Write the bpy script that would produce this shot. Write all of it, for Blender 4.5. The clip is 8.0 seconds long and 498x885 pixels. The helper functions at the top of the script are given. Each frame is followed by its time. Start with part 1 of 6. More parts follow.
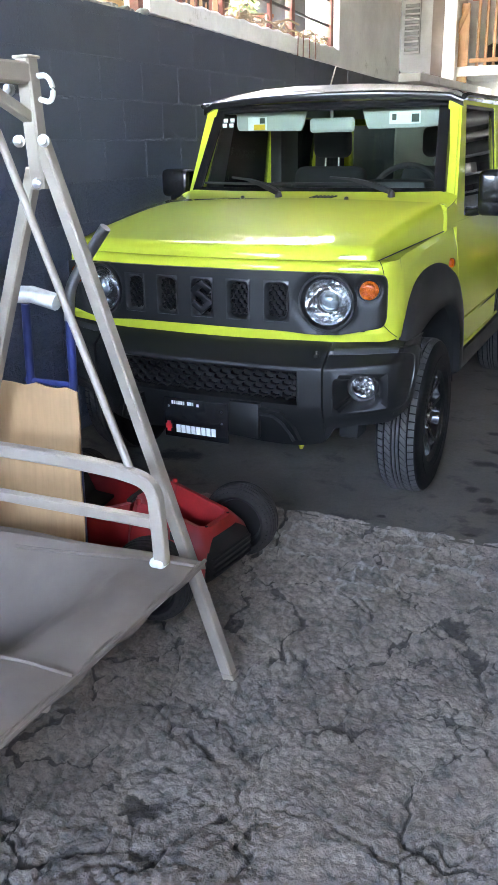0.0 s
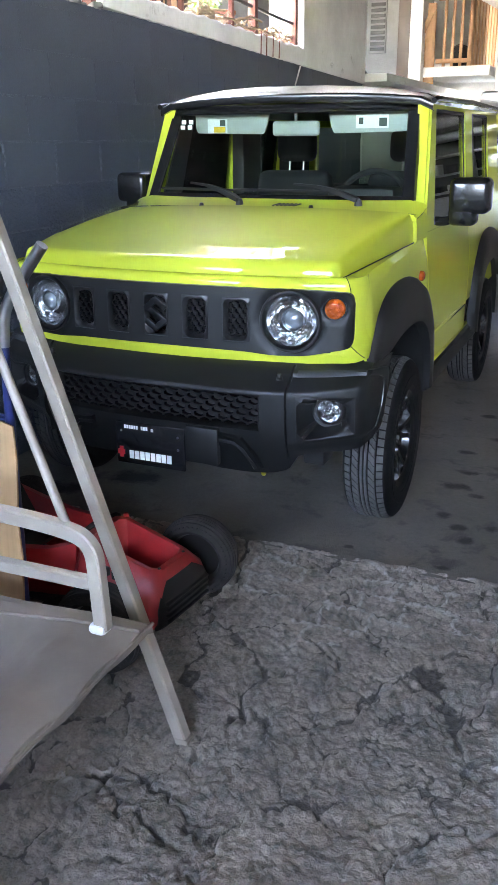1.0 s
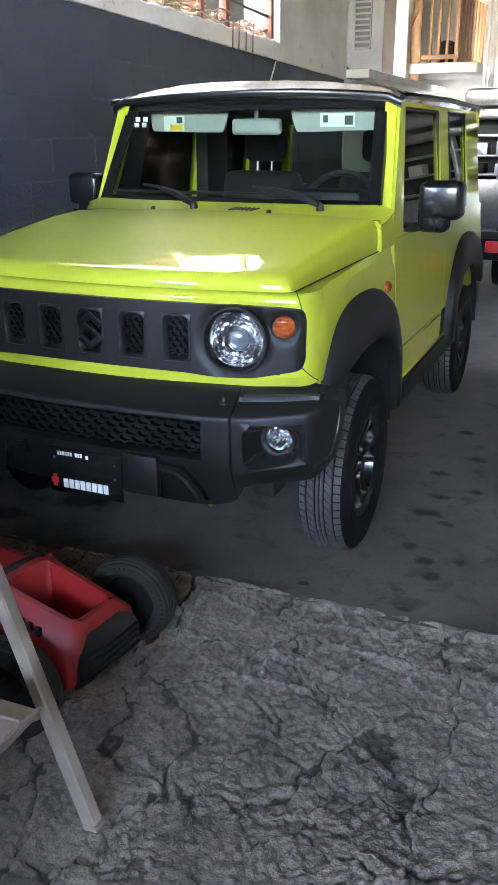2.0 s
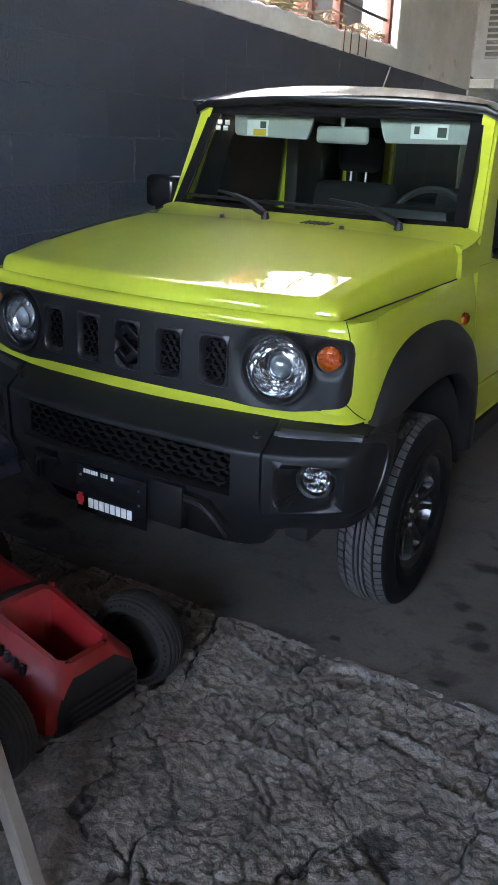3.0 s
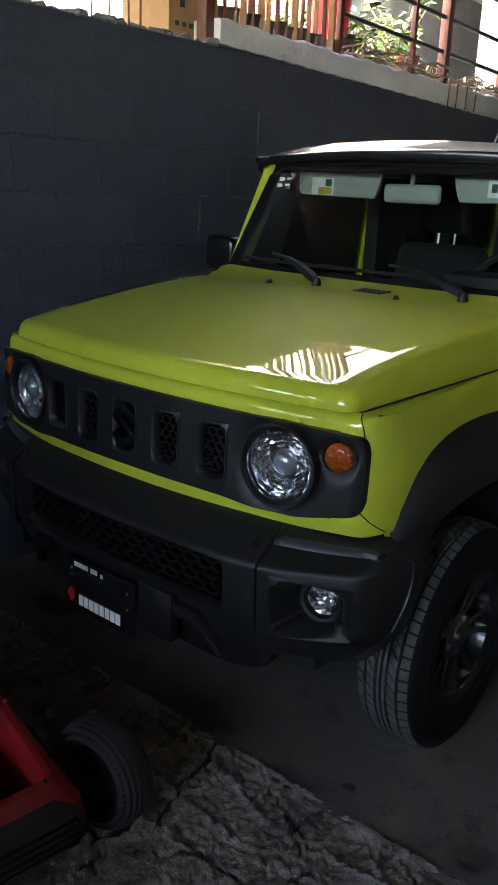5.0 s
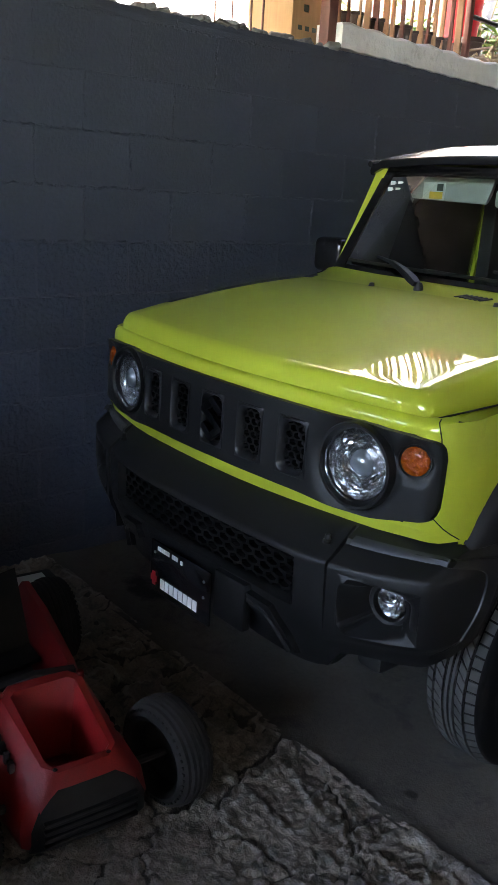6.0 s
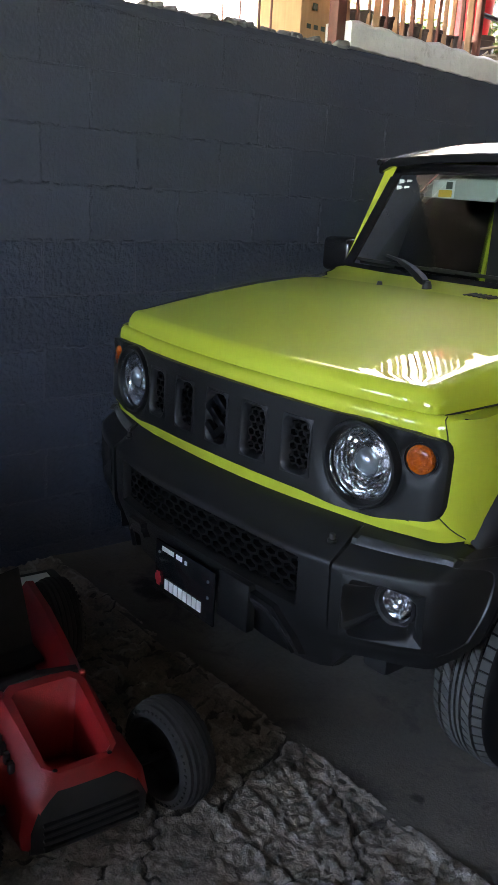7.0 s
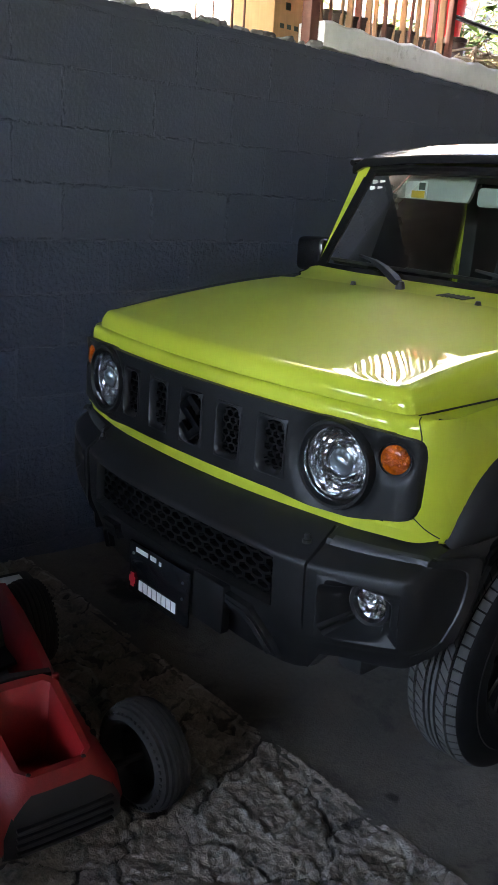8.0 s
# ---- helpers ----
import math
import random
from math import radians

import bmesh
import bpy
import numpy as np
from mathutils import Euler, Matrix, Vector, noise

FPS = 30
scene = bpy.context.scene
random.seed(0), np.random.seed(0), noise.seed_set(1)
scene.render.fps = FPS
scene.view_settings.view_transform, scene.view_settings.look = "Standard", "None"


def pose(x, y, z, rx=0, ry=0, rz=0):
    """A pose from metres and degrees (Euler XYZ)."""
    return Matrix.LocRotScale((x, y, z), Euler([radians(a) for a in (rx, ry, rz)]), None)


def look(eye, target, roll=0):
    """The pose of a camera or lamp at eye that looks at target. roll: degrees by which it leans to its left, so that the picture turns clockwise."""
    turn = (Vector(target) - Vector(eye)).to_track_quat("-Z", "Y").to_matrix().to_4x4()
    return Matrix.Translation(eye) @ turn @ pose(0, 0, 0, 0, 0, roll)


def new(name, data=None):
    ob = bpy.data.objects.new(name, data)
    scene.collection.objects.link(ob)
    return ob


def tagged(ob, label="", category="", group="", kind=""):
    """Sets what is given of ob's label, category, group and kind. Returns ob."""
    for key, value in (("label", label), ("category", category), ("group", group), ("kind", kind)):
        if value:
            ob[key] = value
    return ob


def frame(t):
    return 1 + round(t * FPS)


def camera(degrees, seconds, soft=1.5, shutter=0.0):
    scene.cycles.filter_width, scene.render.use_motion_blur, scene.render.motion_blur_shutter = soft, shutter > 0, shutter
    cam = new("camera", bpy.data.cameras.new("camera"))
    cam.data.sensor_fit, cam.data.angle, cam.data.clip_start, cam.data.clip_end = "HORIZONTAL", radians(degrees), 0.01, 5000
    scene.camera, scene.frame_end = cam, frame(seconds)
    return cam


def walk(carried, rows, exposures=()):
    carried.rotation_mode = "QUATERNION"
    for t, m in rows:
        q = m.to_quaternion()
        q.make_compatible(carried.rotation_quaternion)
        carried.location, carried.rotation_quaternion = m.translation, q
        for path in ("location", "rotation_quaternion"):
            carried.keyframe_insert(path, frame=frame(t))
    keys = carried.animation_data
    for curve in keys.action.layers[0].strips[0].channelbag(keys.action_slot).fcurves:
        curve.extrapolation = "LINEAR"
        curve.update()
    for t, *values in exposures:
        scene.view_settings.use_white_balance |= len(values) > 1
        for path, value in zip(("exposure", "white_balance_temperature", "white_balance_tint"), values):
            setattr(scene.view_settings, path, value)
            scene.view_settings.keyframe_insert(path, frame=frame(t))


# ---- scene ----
cam = camera(32.9, 8.0)
PATH = [
    (0, (1.652, -3.126, 1.475), (0.823, -1.434, 0.806), -1.1),
    (0.5, (1.605, -3.011, 1.483), (0.785, -1.316, 0.81), -0.8),
    (1, (1.573, -2.883, 1.505), (0.815, -1.16, 0.829), -0.5),
    (1.2, (1.57, -2.827, 1.507), (0.847, -1.09, 0.829), -0.3),
    (2.3, (1.639, -2.429, 1.519), (0.862, -0.718, 0.833), -0.0),
    (2.5, (1.657, -2.359, 1.523), (0.809, -0.682, 0.839), 1.1),
    (3, (1.688, -2.205, 1.53), (0.724, -0.59, 0.85), 2.5),
    (3.5, (1.686, -2.041, 1.518), (0.67, -0.447, 0.865), 1.9),
    (4, (1.671, -1.888, 1.534), (0.624, -0.301, 0.914), 1.9),
    (4.5, (1.686, -1.773, 1.538), (0.568, -0.224, 0.945), 1.2),
    (5, (1.74, -1.674, 1.545), (0.503, -0.211, 0.971), 2.5),
    (5.2, (1.752, -1.641, 1.533), (0.444, -0.237, 0.968), 3.2),
    (6.3, (1.855, -1.626, 1.547), (0.409, -0.373, 0.965), 3.4),
    (6.5, (1.832, -1.611, 1.528), (0.382, -0.359, 0.953), 3.4),
    (7, (1.841, -1.602, 1.525), (0.383, -0.359, 0.951), 3.4),
    (7.5, (1.84, -1.601, 1.524), (0.406, -0.33, 0.953), 3.7),
    (8, (1.834, -1.599, 1.526), (0.417, -0.309, 0.954), 3.8),
]
EXPOSURES = [(0.0, 7.30, 7700, 18), (1.2, 7.17, 7700, 18), (2.5, 6.79, 7750, 18), (3.5, 6.17, 7950, 18), (4.5, 5.57, 8200, 17), (5.2, 5.34, 8200, 17), (6.5, 6.18, 8150, 17), (8.0, 6.16, 8150, 17)]
walk(cam, [(t, look(eye, target, roll)) for t, eye, target, roll in PATH], EXPOSURES)

# ---- light ----
world = bpy.data.worlds.new("sky")
scene.world = world
world.use_nodes = True
sky = world.node_tree.nodes.new("ShaderNodeTexSky")
sky.sky_type = "NISHITA"
sky.sun_disc = False
sky.sun_elevation = radians(64)
sky.sun_rotation = radians(72)
background = world.node_tree.nodes["Background"]
world.node_tree.links.new(sky.outputs[0], background.inputs[0])
background.inputs[1].default_value = 0.15

sun = new("sun", bpy.data.lights.new("sun", "SUN"))
sun.data.energy = 5.0
sun.data.angle = radians(0.6)
sun.data.color = (1.0, 0.95, 0.86)
sun.matrix_basis = look((8.0, 2.6, 17.2), (0.0, 0.0, 0.0))


# ---- materials ----
def node(nt, kind, **values):
    made = nt.nodes.new(kind)
    for key, value in values.items():
        if key in made.inputs:
            made.inputs[key].default_value = value
    return made


def surface(name, colour, rough=0.5, metal=0.0, vary=0.15, grain=40.0, bump=0.0, bump_scale=200.0, stain=0.0,
            stain_scale=3.0, coat=0.0, spec=0.5, rand=0.0, island=False, rough_vary=0.1, dirt_or_sheen=None, stretch=None):
    """A surface with grain and larger patches in colour, roughness and relief, at real size."""
    mat = bpy.data.materials.new(name)
    mat.use_nodes = True
    nt = mat.node_tree
    link = nt.links.new
    bsdf = nt.nodes["Principled BSDF"]
    bsdf.inputs["Metallic"].default_value = metal
    bsdf.inputs["Specular IOR Level"].default_value = spec
    bsdf.inputs["Coat Weight"].default_value = coat
    bsdf.inputs["Coat Roughness"].default_value = 0.03
    place = nt.nodes.new("ShaderNodeTexCoord")
    fine = node(nt, "ShaderNodeTexNoise", Scale=grain, Detail=6.0, Roughness=0.6)
    wide = node(nt, "ShaderNodeTexNoise", Scale=stain_scale, Detail=5.0, Roughness=0.6)
    for one in (fine, wide):
        link(place.outputs["Object"], one.inputs["Vector"])
    if stretch:
        pull = node(nt, "ShaderNodeVectorMath")
        pull.operation = "MULTIPLY"
        pull.inputs[1].default_value = stretch
        link(place.outputs["Object"], pull.inputs[0])
        link(pull.outputs[0], fine.inputs["Vector"])
    both = node(nt, "ShaderNodeMath")
    both.operation = "MULTIPLY_ADD"
    link(fine.outputs["Fac"], both.inputs[0])
    both.inputs[1].default_value = vary
    both.inputs[2].default_value = 1.0 - vary * 0.5
    last = both.outputs[0]
    if stain:
        more = node(nt, "ShaderNodeMapRange")
        more.inputs["From Min"].default_value = 0.35
        more.inputs["From Max"].default_value = 0.7
        more.inputs["To Min"].default_value = 1.0 - stain
        more.inputs["To Max"].default_value = 1.0 + stain * 0.4
        link(wide.outputs["Fac"], more.inputs["Value"])
        times = node(nt, "ShaderNodeMath")
        times.operation = "MULTIPLY"
        link(last, times.inputs[0])
        link(more.outputs[0], times.inputs[1])
        last = times.outputs[0]
    if rand:
        info = nt.nodes.new("ShaderNodeNewGeometry" if island else "ShaderNodeObjectInfo")
        spread = node(nt, "ShaderNodeMapRange")
        spread.inputs["To Min"].default_value = 1.0 - rand
        spread.inputs["To Max"].default_value = 1.0 + rand
        link(info.outputs["Random Per Island" if island else "Random"], spread.inputs["Value"])
        times = node(nt, "ShaderNodeMath")
        times.operation = "MULTIPLY"
        link(last, times.inputs[0])
        link(spread.outputs[0], times.inputs[1])
        last = times.outputs[0]
    tint = node(nt, "ShaderNodeVectorMath")
    tint.operation = "SCALE"
    tint.inputs[0].default_value = colour[:3]
    link(last, tint.inputs["Scale"])
    shade = tint.outputs[0]
    if dirt_or_sheen:
        spots = node(nt, "ShaderNodeTexNoise", Scale=dirt_or_sheen[2], Detail=8.0, Roughness=0.7, Distortion=0.4)
        link(place.outputs["Object"], spots.inputs["Vector"])
        edge = node(nt, "ShaderNodeMapRange")
        edge.inputs["From Min"].default_value = dirt_or_sheen[1]
        edge.inputs["From Max"].default_value = dirt_or_sheen[1] + (dirt_or_sheen[3] if len(dirt_or_sheen) > 3 else 0.12)
        link(spots.outputs["Fac"], edge.inputs["Value"])
        mix = nt.nodes.new("ShaderNodeMix")
        mix.data_type = "RGBA"
        link(edge.outputs[0], mix.inputs["Factor"])
        link(shade, mix.inputs["A"])
        mix.inputs["B"].default_value = (*dirt_or_sheen[0], 1.0)
        shade = mix.outputs["Result"]
    link(shade, bsdf.inputs["Base Color"])
    gloss = node(nt, "ShaderNodeMapRange")
    gloss.inputs["To Min"].default_value = max(0.02, rough - rough_vary)
    gloss.inputs["To Max"].default_value = min(1.0, rough + rough_vary)
    link(wide.outputs["Fac"], gloss.inputs["Value"])
    link(gloss.outputs[0], bsdf.inputs["Roughness"])
    if bump:
        relief = node(nt, "ShaderNodeTexNoise", Scale=bump_scale, Detail=5.0, Roughness=0.6)
        link(place.outputs["Object"], relief.inputs["Vector"])
        push = node(nt, "ShaderNodeBump", Distance=bump)
        link(relief.outputs["Fac"], push.inputs["Height"])
        link(push.outputs[0], bsdf.inputs["Normal"])
    return mat


def clear(name, tint, rough=0.0, ior=1.45):
    """A thin clear pane: what lies behind shows through, with a mirror gloss on top."""
    mat = bpy.data.materials.new(name)
    mat.use_nodes = True
    nt = mat.node_tree
    out = nt.nodes["Material Output"]
    nt.nodes.remove(nt.nodes["Principled BSDF"])
    see = nt.nodes.new("ShaderNodeBsdfTransparent")
    see.inputs[0].default_value = (*tint, 1)
    gloss = node(nt, "ShaderNodeBsdfGlossy", Roughness=rough)
    fres = node(nt, "ShaderNodeFresnel", IOR=ior)
    mix = nt.nodes.new("ShaderNodeMixShader")
    nt.links.new(fres.outputs[0], mix.inputs[0])
    nt.links.new(see.outputs[0], mix.inputs[1])
    nt.links.new(gloss.outputs[0], mix.inputs[2])
    nt.links.new(mix.outputs[0], out.inputs[0])
    return mat


LIME = surface("lime_paint", (0.50, 0.55, 0.050), 0.5, vary=0.04, grain=300, coat=1.0, spec=0.04, rough_vary=0.05, stain=0.03)
GAP = surface("seam_black", (0.006, 0.006, 0.006), 0.8)
PLASTIC = surface("black_textured_plastic", (0.0088, 0.0088, 0.0090), 0.44, spec=0.42, bump=0.0006, bump_scale=900, vary=0.2, grain=500, stain=0.1)
TRIM = surface("dark_grey_trim", (0.013, 0.0135, 0.015), 0.36, bump=0.0004, bump_scale=900, vary=0.15)
FLAREM = surface("grained_flare_plastic", (0.0125, 0.0125, 0.0130), 0.55, spec=0.35, bump=0.0006, bump_scale=700, vary=0.25, stain=0.12)
# black plastic made paler, for the light on an upward face
LEDGE = surface("sky_lit_trim", (0.038, 0.039, 0.041), 0.34, bump=0.0004, bump_scale=900, vary=0.15)
GLOSS = surface("gloss_black", (0.008, 0.008, 0.009), 0.25, spec=0.35, coat=0.25, rough_vary=0.04)
# pale patches put the sky's reflection into the black roof's colour
ROOFM = surface("black_roof_pale_sheen", (0.012, 0.012, 0.012), 0.22, coat=0.8, rough_vary=0.06, dirt_or_sheen=((0.50, 0.47, 0.44), 0.18, 3.0, 0.45))
TREAD = surface("dusty_tread_rubber", (0.080, 0.080, 0.077), 0.85, spec=0.2, bump=0.001, bump_scale=250, vary=0.4, stain=0.2, stain_scale=12)
RUBBER = surface("tyre_rubber", (0.007, 0.007, 0.0075), 0.75, spec=0.14, bump=0.0008, bump_scale=300, vary=0.35, stain=0.25, stain_scale=14)
# the front's black plastic, darkened for the shade inside its openings
GRID = surface("shaded_mesh_plastic", (0.0032, 0.0032, 0.0033), 0.6, spec=0.15, vary=0.2)
RIMM = surface("gunmetal_alloy", (0.16, 0.158, 0.155), 0.26, metal=0.9, vary=0.1)
STEEL = surface("bare_steel", (0.42, 0.42, 0.42), 0.35, metal=1.0, vary=0.2, stain=0.2, stain_scale=20)
CHROME = surface("reflector_chrome", (0.54, 0.55, 0.56), 0.17, metal=1.0, vary=0.05, rough_vary=0.03)
DARKCHROME = surface("dark_chrome", (0.055, 0.055, 0.057), 0.33, metal=1.0, vary=0.1)
PROJECTOR = surface("projector_glass", (0.34, 0.38, 0.40), 0.16, metal=0.6, vary=0.1, rough_vary=0.03)
AMBER = surface("amber_lens", (0.40, 0.062, 0.001), 0.2, coat=0.35, bump=0.012, bump_scale=70, vary=1.5, grain=60)
WHITEP = surface("white_paint", (0.8, 0.8, 0.79), 0.5, vary=0.06)
REDP = surface("red_badge", (0.6, 0.02, 0.03), 0.4)
VISOR = surface("grey_vinyl", (0.34, 0.36, 0.34), 0.6, vary=0.08)
CLOTH = surface("black_seat_cloth", (0.018, 0.018, 0.020), 0.9, bump=0.001, bump_scale=400, vary=0.3)
DASH = surface("dashboard_plastic", (0.014, 0.014, 0.015), 0.6, bump=0.0005, bump_scale=600)
LABELW = surface("paper_label", (0.72, 0.74, 0.72), 0.6, vary=0.08)
LABELY = surface("yellow_label", (0.75, 0.46, 0.02), 0.6, vary=0.08)
LABELK = surface("label_print", (0.03, 0.05, 0.04), 0.6)
GLASS = clear("car_glass", (0.72, 0.80, 0.76), ior=1.30)
LENS = clear("lamp_glass", (0.95, 0.96, 0.97))
HITCH = surface("yellow_zinc_hook", (0.55, 0.50, 0.04), 0.4, metal=0.4)

BLOCK = surface("dark_blue_grey_wall_paint", (0.066, 0.079, 0.112), 0.55, bump=0.0022, bump_scale=70, vary=0.22, grain=60,
                stain=0.20, stain_scale=1.6, rand=0.05, rough_vary=0.14)
BLOCKR = surface("pitted_wall_paint", (0.064, 0.078, 0.110), 0.62, spec=0.3, bump=0.020, bump_scale=46, vary=0.3, grain=60,
                 stain=0.22, stain_scale=1.6, rand=0.06, rough_vary=0.14)
MORTAR = surface("painted_mortar", (0.058, 0.070, 0.100), 0.6, bump=0.012, bump_scale=60, vary=0.4)
ROUGH = surface("weathered_concrete", (0.285, 0.243, 0.204), 0.62, bump=0.010, bump_scale=190, vary=1.1, grain=130, stain=0.38,
                stain_scale=5.0, dirt_or_sheen=((0.115, 0.107, 0.098), 0.50, 17.0, 0.14), rough_vary=0.15)
SLAB = surface("worn_garage_concrete", (0.140, 0.128, 0.114), 0.7, bump=0.003, bump_scale=120, vary=0.6, grain=60, stain=0.35,
               stain_scale=1.6, dirt_or_sheen=((0.07, 0.066, 0.061), 0.54, 5.0, 0.10), rough_vary=0.2)


def marked(mat, colour, layer, grain=13.0):
    """Lets a mark laid on the mesh, frayed by noise, show in a colour of its own."""
    nt = mat.node_tree
    bsdf = nt.nodes["Principled BSDF"]
    old = bsdf.inputs["Base Color"].links[0].from_socket
    mark = nt.nodes.new("ShaderNodeAttribute")
    mark.attribute_name = layer
    place = nt.nodes.new("ShaderNodeTexCoord")
    fray = node(nt, "ShaderNodeTexNoise", Scale=grain, Detail=7.0, Roughness=0.65)
    nt.links.new(place.outputs["Object"], fray.inputs["Vector"])
    add = node(nt, "ShaderNodeMath")
    nt.links.new(mark.outputs["Fac"], add.inputs[0])
    nt.links.new(fray.outputs["Fac"], add.inputs[1])
    edge = node(nt, "ShaderNodeMapRange")
    edge.inputs["From Min"].default_value = 0.92
    edge.inputs["From Max"].default_value = 1.18
    nt.links.new(add.outputs[0], edge.inputs["Value"])
    mix = nt.nodes.new("ShaderNodeMix")
    mix.data_type = "RGBA"
    nt.links.new(edge.outputs[0], mix.inputs["Factor"])
    nt.links.new(old, mix.inputs["A"])
    mix.inputs["B"].default_value = (*colour, 1.0)
    nt.links.new(mix.outputs["Result"], bsdf.inputs["Base Color"])


marked(SLAB, (0.022, 0.020, 0.018), "oil")
marked(ROUGH, (0.33, 0.305, 0.272), "rim", 60.0)
# dark brown for the cracks: earth in them, and their deep shade as colour
marked(ROUGH, (0.062, 0.055, 0.047), "crack_dark", 40.0)
PLASTER = surface("whitewashed_plaster", (0.77, 0.775, 0.77), 0.85, bump=0.004, bump_scale=40, vary=0.12, stain=0.14, stain_scale=2.5,
                 dirt_or_sheen=((0.30, 0.29, 0.27), 0.63, 3.5))
GREYREN = surface("grey_plaster", (0.22, 0.22, 0.22), 0.85, bump=0.004, bump_scale=40, vary=0.2, stain=0.2)
CEILM = surface("corrugated_sheet", (0.040, 0.039, 0.038), 0.8, spec=0.08, metal=0.0, vary=0.2, stain=0.2)
TUBE = surface("taupe_powder_coat", (0.29, 0.242, 0.196), 0.45, bump=0.0008, bump_scale=300, vary=0.12, stain=0.12, stain_scale=9,
               dirt_or_sheen=((0.16, 0.12, 0.09), 0.68, 16.0))
SLING = surface("taupe_mesh_fabric", (0.172, 0.136, 0.108), 0.8, bump=0.0012, bump_scale=900, vary=0.2, grain=300, stain=0.25, stain_scale=4)
WELD = surface("white_plastic_cap", (0.66, 0.65, 0.62), 0.5, vary=0.2, stain=0.2, stain_scale=30)
KRED = surface("faded_red_plastic", (0.30, 0.010, 0.011), 0.46, vary=0.16, stain=0.30, stain_scale=7, bump=0.0006, bump_scale=200, dirt_or_sheen=((0.17, 0.022, 0.018), 0.52, 9.0, 0.3))
KARTTYRE = surface("dusty_kart_rubber", (0.030, 0.027, 0.026), 0.85, spec=0.2, vary=0.4, stain=0.3, stain_scale=14)
KBLACK = surface("dusty_black_plastic", (0.016, 0.015, 0.0145), 0.6, spec=0.25, vary=0.4, stain=0.3, stain_scale=12)
BLUE = surface("blue_enamel", (0.010, 0.02, 0.10), 0.4, vary=0.2, stain=0.3, stain_scale=12)
CARD = surface("brown_cardboard", (0.44, 0.26, 0.13), 0.85, vary=0.4, grain=60, stretch=(1.0, 1.0, 0.03), stain=0.15, stain_scale=5)
WOOD = surface("raw_pine", (0.44, 0.25, 0.135), 0.6, vary=0.5, grain=60, stretch=(1.0, 1.0, 0.06), stain=0.2, stain_scale=6)
BROWNST = surface("red_oxide_steel", (0.16, 0.055, 0.04), 0.6, vary=0.3, stain=0.3, stain_scale=12)
DOORB = surface("brown_door_paint", (0.085, 0.060, 0.048), 0.5, vary=0.2, stain=0.2)
DARKST = surface("dark_steel", (0.03, 0.03, 0.03), 0.5, vary=0.3)
CLAY = surface("terracotta", (0.30, 0.11, 0.06), 0.8, vary=0.3, stain=0.2, stain_scale=14)
POTBLK = surface("brown_plastic_pot", (0.06, 0.04, 0.035), 0.6, vary=0.3, stain=0.3, stain_scale=14)
BUCKET = surface("red_bucket_plastic", (0.62, 0.02, 0.03), 0.4, vary=0.1)
LEAF = surface("leaf_green", (0.10, 0.19, 0.03), 0.55, vary=0.5, grain=30, rand=0.45, island=True)
PARCHED = surface("dry_stalk", (0.26, 0.19, 0.11), 0.8, vary=0.4)
LIGHTW = surface("sunlit_white_wall", (0.80, 0.79, 0.76), 0.9, vary=0.06, stain=0.08)


# ---- making things ----
WORLD = {}


def thing(name, m, label, category, group="", kind=""):
    ob = new(name)
    ob.empty_display_size = 0.05
    ob.matrix_basis = m
    WORLD[ob] = m.copy()
    return tagged(ob, label, category, group, kind)


def mesh_of(name, bm, material, smooth=True):
    bmesh.ops.recalc_face_normals(bm, faces=bm.faces)
    data = bpy.data.meshes.new(name)
    bm.to_mesh(data)
    bm.free()
    data.materials.append(material)
    if smooth:
        data.shade_smooth()
        data.set_sharp_from_angle(angle=radians(38))
    return data


def part(name, bm, material, parent, label="", smooth=True):
    """One mesh under a thing or a part; the bmesh is in world coordinates."""
    ob = new(name, mesh_of(name, bm, material, smooth))
    ob.parent = parent
    ob.matrix_parent_inverse = WORLD[parent].inverted()
    WORLD[ob] = Matrix.Identity(4)
    return tagged(ob, label)


def solo(name, bm, material, label="", category="", group="", kind="", smooth=True):
    """A thing of one mesh, with its origin at the middle of its base."""
    low = Vector((sum(v.co.x for v in bm.verts) / len(bm.verts), sum(v.co.y for v in bm.verts) / len(bm.verts),
                  min(v.co.z for v in bm.verts)))
    bmesh.ops.translate(bm, verts=bm.verts, vec=-low)
    ob = new(name, mesh_of(name, bm, material, smooth))
    ob.location = low
    WORLD[ob] = Matrix.Translation(low)
    return tagged(ob, label, category, group, kind)


def box(bm, lo, hi, bevel=0.0, m=None, segments=2):
    made = bmesh.ops.create_cube(bm, size=1.0)["verts"]
    lo, hi = Vector(lo), Vector(hi)
    size, mid = hi - lo, (hi + lo) / 2
    for v in made:
        v.co = Vector((v.co.x * size.x, v.co.y * size.y, v.co.z * size.z)) + mid
    if bevel:
        edges = {e for v in made for e in v.link_edges}
        made = [v for f in bmesh.ops.bevel(bm, geom=list(edges), offset=bevel, segments=segments, affect="EDGES", profile=0.5)["faces"] for v in f.verts] + [v for v in made if v.is_valid]
        made = list(set(made))
    if m is not None:
        whole = set(made)
        for v in list(made):
            for f in v.link_faces:
                whole.update(f.verts)
        bmesh.ops.transform(bm, matrix=m, verts=list(whole))
    return bm


def boxed(lo, hi, bevel=0.0, m=None):
    return box(bmesh.new(), lo, hi, bevel, m)


def smooth_path(points, rounds=2):
    """Corner cutting: a rounded path through a few bends."""
    pts = [Vector(p) for p in points]
    for _ in range(rounds):
        out = [pts[0]]
        for a, b in zip(pts, pts[1:]):
            out += [a.lerp(b, 0.25), a.lerp(b, 0.75)]
        out.append(pts[-1])
        pts = out
    return pts


